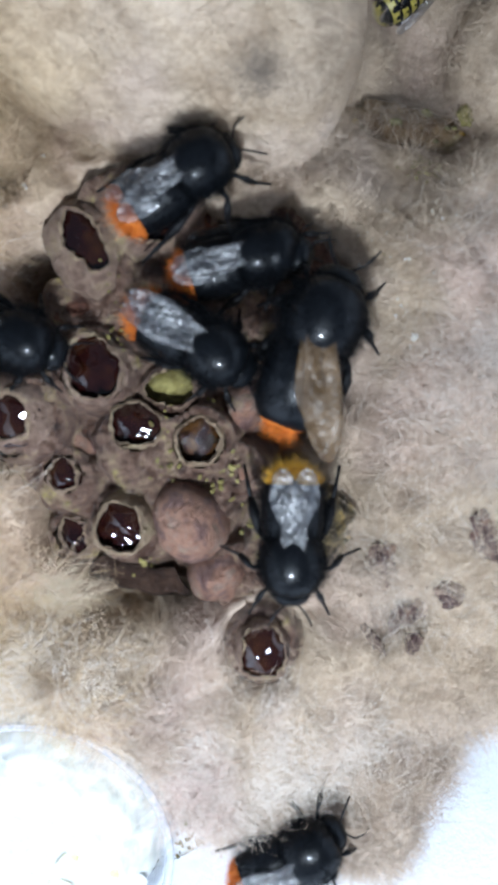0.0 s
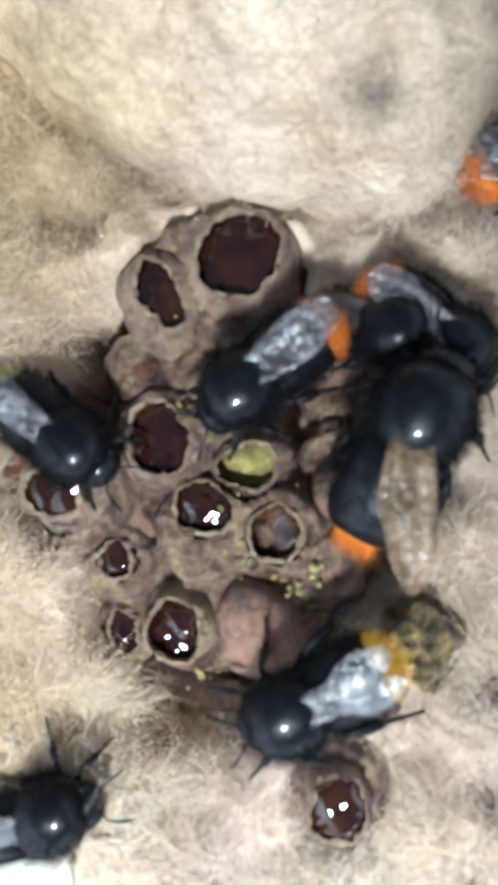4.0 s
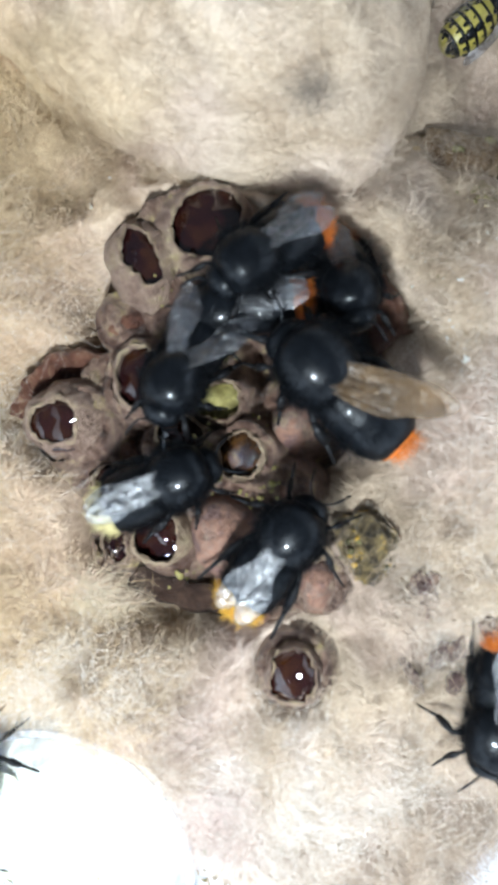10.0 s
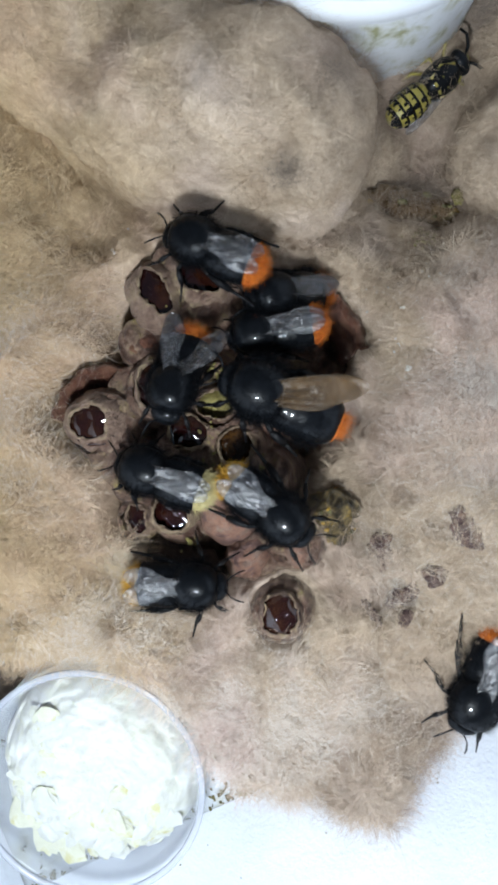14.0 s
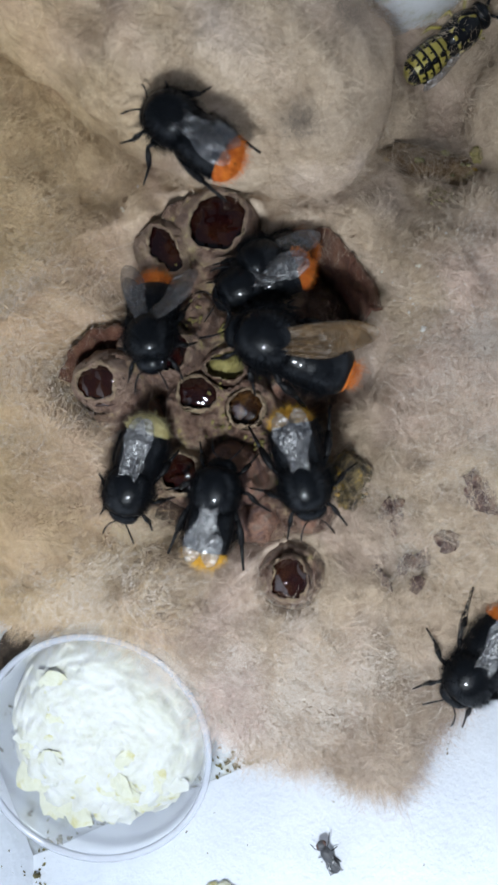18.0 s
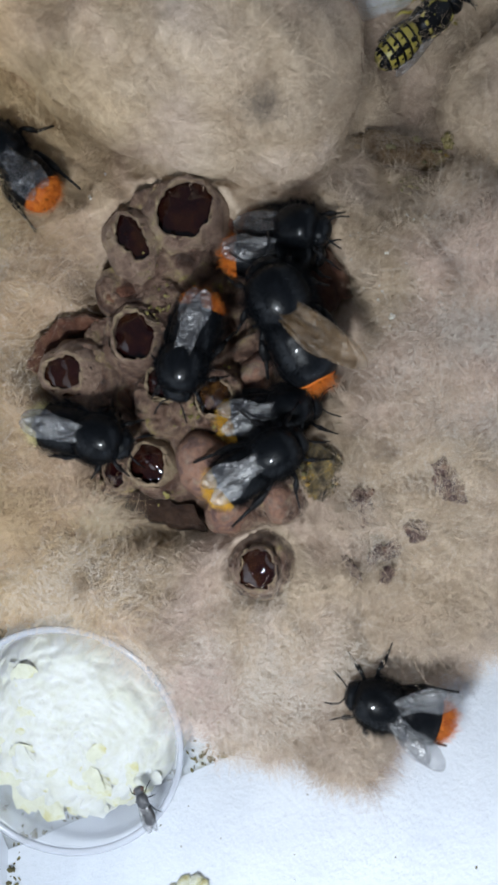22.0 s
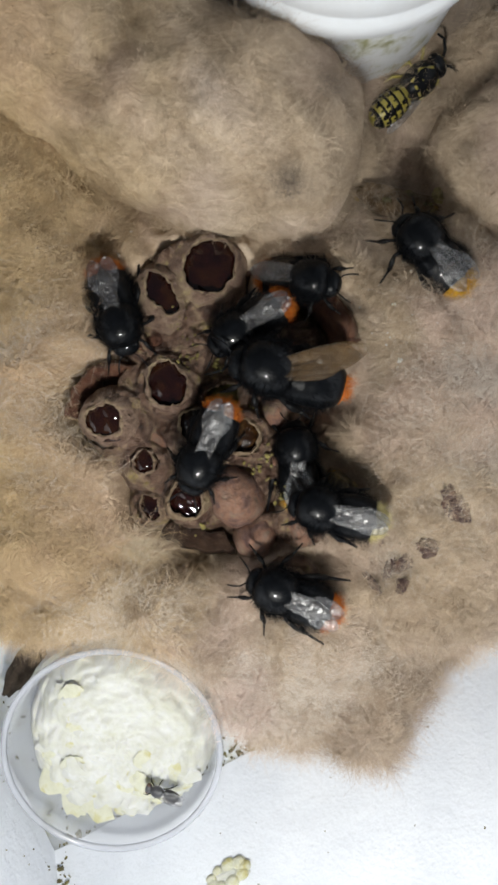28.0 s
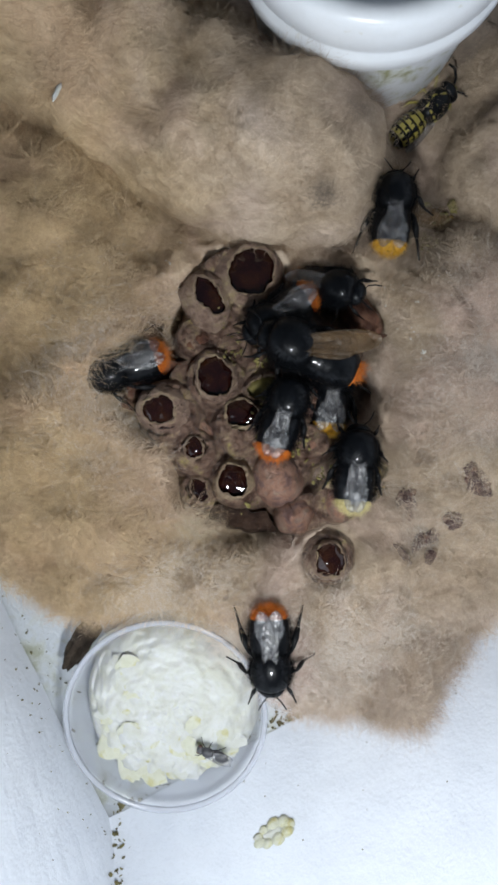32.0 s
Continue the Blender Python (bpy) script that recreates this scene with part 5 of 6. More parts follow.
# ---- white pot with a ribbed lid ----
def pot():
    base = tagged(new("white_pot"), "white plastic pot with a ribbed lid standing in the hair", "pot")
    base.location = (0.0095, 0.0725, FLOOR)
    bm, vs = lathe(s2([(0.3, 0.0), (15.2, 0.0), (16.2, 0.8), (19.6, 32.0), (19.8, 33.0), (19.0, 33.2), (0.3, 33.2)]), 72)
    cap(bm, vs[0], True)
    cap(bm, vs[-1])
    bmesh.ops.recalc_face_normals(bm, faces=bm.faces)
    part("body", bm, POT_BODY, base, "white plastic body speckled with olive dirt")
    bm, vs = lathe(s2([(0.3, 33.4), (20.6, 33.4), (21.4, 34.0), (21.4, 36.4), (20.9, 37.0), (20.9, 37.6), (21.3, 38.2), (21.3, 43.2), (20.4, 44.4), (18.6, 44.6), (18.2, 43.6), (0.3, 43.4)]), 72)
    cap(bm, vs[0], True)
    cap(bm, vs[-1])
    bmesh.ops.recalc_face_normals(bm, faces=bm.faces)
    part("lid", bm, POT_WHITE, base, "white screw lid with a raised ring")


pot()


# ---- dead wasp ----
def wasp():
    base = tagged(new("wasp"), "dead yellow and black striped wasp lying against the pot", "wasp")
    base.matrix_world = pose(0.0212, 0.0550, 0.0120, 42, -8, 39) @ Matrix.Scale(1.14, 4)
    spot_rng = random.Random(3)
    st = rounded(-7.2, -0.6, 0, 2.1, 1.9, 60, 0.75)
    ab = part("abdomen", loft(st, 18), WASP_YELLOW, base, "yellow abdomen")
    for i in range(6):
        x0 = -0.8 - i * 1.05
        rows = [(x, z, ry + 0.04 * MM, rz + 0.04 * MM) for x, z, ry, rz in st if x0 - 0.52 < x / MM < x0]
        if len(rows) >= 2:
            part("stripe", loft(rows, 18), BLACK, ab, "black stripe")
        here = min(st, key=lambda q: abs(q[0] / MM - (x0 - 0.62)))
        for a in (60, 90, 120, 150, 30, 0):
            if spot_rng.random() < 0.3:
                continue
            big = (1.6 if a == 90 else 0.8) * spot_rng.uniform(0.6, 1.5)
            blob = bmesh.new()
            bmesh.ops.create_icosphere(blob, subdivisions=1, radius=1.0)
            for v in blob.verts:
                v.co = Vector((here[0] + v.co.x * 0.36 * big * MM, here[2] * math.cos(radians(a)) * 0.99 + v.co.y * 0.26 * big * MM, here[3] * math.sin(radians(a)) * 0.99 + v.co.z * 0.14 * MM))
            part("spot", blob, BLACK, ab)
    part("thorax", loft(rounded(-1.6, 3.7, 0.1, 2.25, 2.1, 14, 0.6), 18), BLACK, base)
    for s in (1, -1):
        part("thorax_mark", tube([(3.0 * MM, s * 0.9 * MM, 1.5 * MM), (1.5 * MM, s * 1.75 * MM, 1.1 * MM), (-0.4 * MM, s * 1.3 * MM, 1.4 * MM)], 0.24 * MM, 6), WASP_YELLOW, base, "yellow thorax stripe")
        part("thorax_spot", join_bm(*[tube([(x * MM, s * 0.25 * MM, 1.96 * MM), (x * MM, s * 0.8 * MM, 1.86 * MM)], 0.2 * MM, 6) for x in (0.9, -0.3)]), WASP_YELLOW, base, "paired yellow spots")
        part("antenna", tube([(4.9 * MM, s * 0.5 * MM, 0.6 * MM), (5.6 * MM, s * 1.3 * MM, 0.9 * MM), (6.2 * MM, s * 2.5 * MM, 0.5 * MM), (5.9 * MM, s * 3.4 * MM, 0.0)], [0.2 * MM, 0.2 * MM, 0.2 * MM, 0.15 * MM], 6), BLACK, base)
        part("wing", mirror(wing_bm(8.0, 1.6), s), WING, base, "narrow brown wing").matrix_basis = pose(1.8 * MM, s * 1.4 * MM, 1.2 * MM, s * 25, 0, -s * 12)
        for x, a, b in ((2.6, 3.6, 4.6), (1.4, 1.2, -0.5), (0.4, -1.6, -4.0)):
            part("leg", tube([(x * MM, s * 1.2 * MM, -0.8 * MM), (a * MM, s * 2.8 * MM, -0.5 * MM), (b * MM, s * 2.6 * MM, -2.0 * MM)], [0.25 * MM, 0.22 * MM, 0.14 * MM], 6), WASP_YELLOW, base, "yellow leg")
    head = part("head", loft(rounded(3.1, 5.1, 0.1, 1.75, 1.5, 10, 0.7), 16), BLACK, base, "black and yellow head")
    part("face", loft(rounded(4.2, 5.35, -0.1, 1.15, 1.0, 8, 0.7), 12), WASP_YELLOW, head, "yellow face")
    for s in (1, -1):
        part("eye", loft([(x, z, ry, rz) for x, z, ry, rz in rounded(3.5, 4.8, 0.1, 0.5, 1.0, 8)], 10), BLACK, head, "black eye").location = (0, s * 1.2 * MM, 0)


wasp()


# ---- fly ----
def make_fly():
    f = tagged(new("fly"), "small grey fly with folded wings", "fly")
    part("abdomen", loft(rounded(-2.8, 0.0, 0.2, 0.9, 0.8, 10, 0.7), 12), FLY_GREY, f)
    part("thorax", loft(rounded(-0.3, 1.9, 0.4, 0.85, 0.85, 10, 0.7), 12), FLY_GREY, f)
    head = part("head", loft(rounded(1.7, 2.8, 0.25, 0.75, 0.65, 8, 0.7), 12), FLY_GREY, f)
    for s in (1, -1):
        part("eye", loft(rounded(1.95, 2.7, 0.3, 0.3, 0.45, 6), 8), BROWN_BIT, head, "dark red eye").location = (0, s * 0.5 * MM, 0)
        part("wing", mirror(wing_bm(4.4, 1.5), s), WING, f, "clear grey wing").matrix_basis = pose(0.9 * MM, s * 0.5 * MM, 1.1 * MM, s * 8, -4, -s * 8)
        for x, a, b in ((1.5, 2.2, 2.7), (0.8, 0.9, 0.6), (0.2, -0.9, -1.9)):
            part("leg", tube([(x * MM, s * 0.5 * MM, 0.0), (a * MM, s * 1.1 * MM, 0.2 * MM), (b * MM, s * 1.6 * MM, -0.8 * MM)], [0.11 * MM, 0.08 * MM, 0.05 * MM], 5), BLACK, f, "thin black leg")
    return f


fly = make_fly()


# ---- small things on the bedding ----
def lump(name, label, category, centre, size, material, seed, turn=0.0, rough=0.25, count=1):
    bm = bmesh.new()
    bmesh.ops.create_icosphere(bm, subdivisions=4, radius=1.0)
    for v in bm.verts:
        c = v.co.copy()
        k = 1 + rough * noise.fractal(c * 1.6 + Vector((seed, 0, 0)), 1.0, 2.0, 4) + rough * 0.4 * noise.noise(c * 6)
        v.co = Vector((c.x * size[0] * k, c.y * size[1] * k, c.z * size[2] * k)) * MM
    ob = tagged(mesh_ob(name, bm, material), label, category)
    ob.matrix_world = pose(*[v * MM for v in centre], 0, 0, turn)
    return ob


ochre = lump("ochre_lump", "crumbly black and ochre lump stuck beside the comb", "pollen lump", (8.8, -9.0, 12.6), (3.7, 4.4, 4.1), OCHRE, 3, 20, 0.35)
for i in range(60):
    rng = random.Random(70 + i)
    th, ph = rng.uniform(0, 6.28), rng.uniform(0.1, 1.3)
    d = Vector((math.cos(th) * math.cos(ph) * 3.3, math.sin(th) * math.cos(ph) * 3.9, math.sin(ph) * 3.9))
    bm = bmesh.new()
    bmesh.ops.create_icosphere(bm, subdivisions=2, radius=1.0)
    r = rng.uniform(0.15, 0.45)
    for v in bm.verts:
        v.co = (d + Vector((v.co.x * r * 1.3, v.co.y * r, v.co.z * r * 0.6)) * (1 + 0.4 * noise.noise(v.co * 1.5 + d))) * MM
    part("crumb", bm, POLLEN_GOLD if i % 4 == 0 else OCHRE if i % 2 else DIRT, ochre)


def surf(x, y):
    return float(hair_height(np.array([x * MM]), np.array([y * MM]))[0]) / MM


lump("brown_husk", "torn reddish brown husk lying in the hair", "husk", (24.8, -9.4, surf(24.8, -9.4) + 0.3), (1.7, 2.9, 1.2), BROWN_BIT, 5, 20, 0.4)
lump("purple_scrap", "purplish brown scrap half buried in hair", "scrap", (14.6, -13.2, surf(14.6, -13.2) + 0.2), (1.8, 2.6, 1.0), BROWN_BIT, 6, -10, 0.5)
for i, (x, y, a, b, tu) in enumerate([(19.5, -18.5, 2.6, 1.2, 35), (16.0, -20.5, 2.4, 0.8, 60), (21.5, -16.0, 1.6, 1.4, 10), (13.5, -21.5, 1.8, 0.7, 130), (18.0, -22.0, 1.2, 0.9, 70)]):
    lump("debris_scrap", "dark dry scrap in the hair", "scrap", (x, y, surf(x, y) + 0.1), (a, b, 0.7), BROWN_BIT, 10 + i, tu, 0.5)
strip = lump("bark_strip", "flat crusty brown strip lying in a dip of the hair", "debris", (19.4, 37.2, 10.3), (7.6, 2.2, 0.9), BROWN_CRUST, 18, -16, 0.38)
hair_patch("dark matted hair over the brown crust", KNOT, (18.5, 38.8), (3.2, 1.0), 11.8, 420, 3.0, 68, (1.0, -0.3, 0))
strip_rng = random.Random(31)
for i in range(14):
    bm = bmesh.new()
    bmesh.ops.create_icosphere(bm, subdivisions=2, radius=1.0)
    x, y, r = strip_rng.uniform(-7.0, 7.5), strip_rng.uniform(-1.8, 1.8), strip_rng.uniform(0.2, 0.55)
    for v in bm.verts:
        v.co = (Vector((x + v.co.x * r * 1.5, y + v.co.y * r, 1.35 - 0.012 * x * x - 0.08 * y * y + v.co.z * r * 0.5)) + noise.noise_vector(v.co * 2 + Vector((i, 0, 0))) * 0.12) * MM
    part("crumb", bm, POLLEN_GOLD if i % 6 == 0 else DIRT if i % 2 else BROWN_CRUST, strip)
lump("pale_sliver", "thin pale sliver caught on the hair roll", "scrap", (-37.6, 48.0, 33.7), (0.35, 1.4, 0.3), SUGAR, 19, -25, 0.3)
lump("yellow_crumb", "small bright yellow crumb", "crumb", (24.8, 37.4, 13.0), (0.8, 1.1, 0.8), POLLEN, 15, 20, 0.5)
lump("wax_flake", "knobbly cream wax flake stuck on the wall", "wax flake", (0, 0, 0), (3.2, 1.4, 0.45), SUGAR, 16, 0, 0.4)
flake_rng = random.Random(12)
for i in range(9):
    a = i / 9 * 6.28
    bm = bmesh.new()
    bmesh.ops.create_icosphere(bm, subdivisions=2, radius=1.0)
    r = flake_rng.uniform(0.75, 1.25)
    for v in bm.verts:
        v.co = Vector((math.cos(a) * 3.0 + v.co.x * r * 1.15, math.sin(a) * 1.3 + v.co.y * r * 0.9, 0.35 + v.co.z * r * 0.5)) * MM + noise.noise_vector(v.co * 1.7 + Vector((i, 0, 0))) * 0.00025
    part("knob", bm, SUGAR_GREEN, bpy.data.objects["wax_flake"])
bpy.data.objects["wax_flake"].matrix_world = BOX @ pose(0.0287, -0.0100, 0.0074, -45, 0, 0)
lump("brown_leaf", "dry dark brown leaf between cup and wall", "leaf", (-42.6, -37.6, 4.0), (2.0, 5.5, 2.0), DARK_LEAF, 17, -32, 0.3)


def specks():
    rng = random.Random(8)
    out = []

    def speck(p, r):
        b = bmesh.new()
        bmesh.ops.create_icosphere(b, subdivisions=1, radius=1.0)
        sx, sy, a = rng.uniform(0.6, 2.2), rng.uniform(0.5, 1.0), rng.uniform(0, 3.14)
        for v in b.verts:
            x, y = v.co.x * sx * r, v.co.y * sy * r
            v.co = Vector((p[0] + x * math.cos(a) - y * math.sin(a), p[1] + x * math.sin(a) + y * math.cos(a), p[2] + v.co.z * 0.4 * r)) * 1.0
        out.append(b)
    for i in range(150):
        u = rng.uniform(0.003, 0.105)
        v = abs(rng.gauss(0, 0.004)) + 0.0008
        p = BOX @ Vector((u, v, FLOOR + 0.0001))
        speck(p, rng.choice((0.00015, 0.0002, 0.0003)))
    for i in range(60):
        p = BOX @ Vector((abs(rng.gauss(0, 0.003)) + 0.0006, rng.uniform(0.002, 0.09), FLOOR + 0.0001))
        speck(p, rng.choice((0.00012, 0.00018, 0.00028)))
    for i in range(70):
        h = abs(rng.gauss(0, 0.006)) + 0.0006
        p = BOX @ Vector((-h * LEAN_X + 0.0002, rng.uniform(0.0, 0.075), FLOOR + h))
        speck(p, rng.choice((0.00009, 0.00013, 0.0002)))
    for i in range(40):
        h = abs(rng.gauss(0, 0.008)) + 0.0006
        p = BOX @ Vector((rng.uniform(0.0, 0.11), -lean(h) + 0.0002, FLOOR + h))
        speck(p, rng.choice((0.00012, 0.00015, 0.00025)))
    for i in range(50):
        h = abs(rng.gauss(0, 0.005)) + 0.0004
        p = BOX @ Vector((abs(rng.gauss(0, 0.0012)) - h * LEAN_X + 0.0004, abs(rng.gauss(0, 0.0012)) - h * LEAN_Y + 0.0004, FLOOR + h))
        speck(p, rng.choice((0.0002, 0.0003, 0.0005)))
    for u0, v0, count, wide, size in ((36.5, 0.8, 46, 2.2, 0.0003), (39.5, 0.4, 14, 1.0, 0.00045), (49.0, -2.5, 3, 0.4, 0.0005), (77.0, 0.5, 9, 0.7, 0.0006), (76.0, -3.5, 4, 0.7, 0.0003), (69.0, -5.0, 5, 1.2, 0.00025), (3.5, -0.3, 40, 1.8, 0.0004)):
        for i in range(count):
            v = (v0 + rng.gauss(0, wide * 0.5)) * MM
            h = max(-v, 0.0) / LEAN_Y
            speck(BOX @ Vector(((u0 + rng.gauss(0, wide)) * MM, v + 0.0003 if h else v + 0.0022, FLOOR + h + 0.0002)), size * rng.uniform(0.4, 1.2))
    ob = mesh_ob("floor_dirt", join_bm(*out), DIRT, False)
    tagged(ob, "scattered dark crumbs and droppings on the white floor", "dirt", kind="stuff")


specks()


def bits(name, label, category, material, spots, seed):
    """Many tiny crumbs scattered round spots of (x, y, spread, count, size) in mm, lying on the bedding."""
    rng = np.random.RandomState(seed)
    out = []
    for cx, cy, spread, count, size, *top in spots:
        p = rng.normal(size=(count, 2)) * spread + np.array([cx, cy])
        z = np.full(count, top[0]) if top else hair_height(p[:, 0] * MM, p[:, 1] * MM) / MM
        for (x, y), h in zip(p, z):
            b = bmesh.new()
            bmesh.ops.create_icosphere(b, subdivisions=1, radius=1.0)
            r = size * rng.uniform(0.5, 1.4)
            a, s = rng.uniform(0, 3.14), rng.uniform(1.0, 1.8)
            for v in b.verts:
                u, w = v.co.x * r * s, v.co.y * r
                v.co = Vector((x + u * math.cos(a) - w * math.sin(a), y + u * math.sin(a) + w * math.cos(a), h + 0.35 + v.co.z * r * 0.7)) * MM
            out.append(b)
    tagged(mesh_ob(name, join_bm(*out), material, False), label, category, kind="stuff")


bits("pollen_dust", "greenish yellow pollen crumbs dusted over the hair", "pollen", POLLEN, [(20.0, 30.8, 1.1, 60, 0.16), (-26, 9, 2.5, 14, 0.13), (-23, 15, 2.5, 14, 0.13), (-4, -43, 2.0, 12, 0.15), (11, 17, 3.0, 10, 0.12)], 21)
bits("pollen_crumbs", "yellow-green pollen crumbs sticking to the wax", "pollen", POLLEN, [(-13.0, 13.5, 1.4, 9, 0.2, 18.6), (-8.5, 11.0, 1.3, 12, 0.26, 16.0), (-4.0, 4.0, 1.0, 10, 0.26, 15.8),
      (-9.0, -2.5, 1.2, 14, 0.18, 18.0), (-2.6, -4.5, 1.2, 22, 0.24, 17.6), (1.6, -8.6, 0.9, 18, 0.24, 17.8), (-8.8, 2.6, 0.8, 10, 0.18, 18.2), (-13.5, 11.5, 0.8, 10, 0.18, 19.2), (-14.0, 18.0, 0.7, 5, 0.16, 20.2), (-11.0, -12.5, 1.0, 10, 0.2, 16.5)], 23)
bits("pale_crumbs", "tiny pale crumbs glinting in the hair", "crumbs", SUGAR, [(16, 20, 4.5, 34, 0.13), (-23, 24, 2.0, 10, 0.14), (17, 10.5, 0.5, 3, 0.26), (-24, 12, 3.5, 14, 0.11), (24, 18, 4.0, 10, 0.10)], 22)

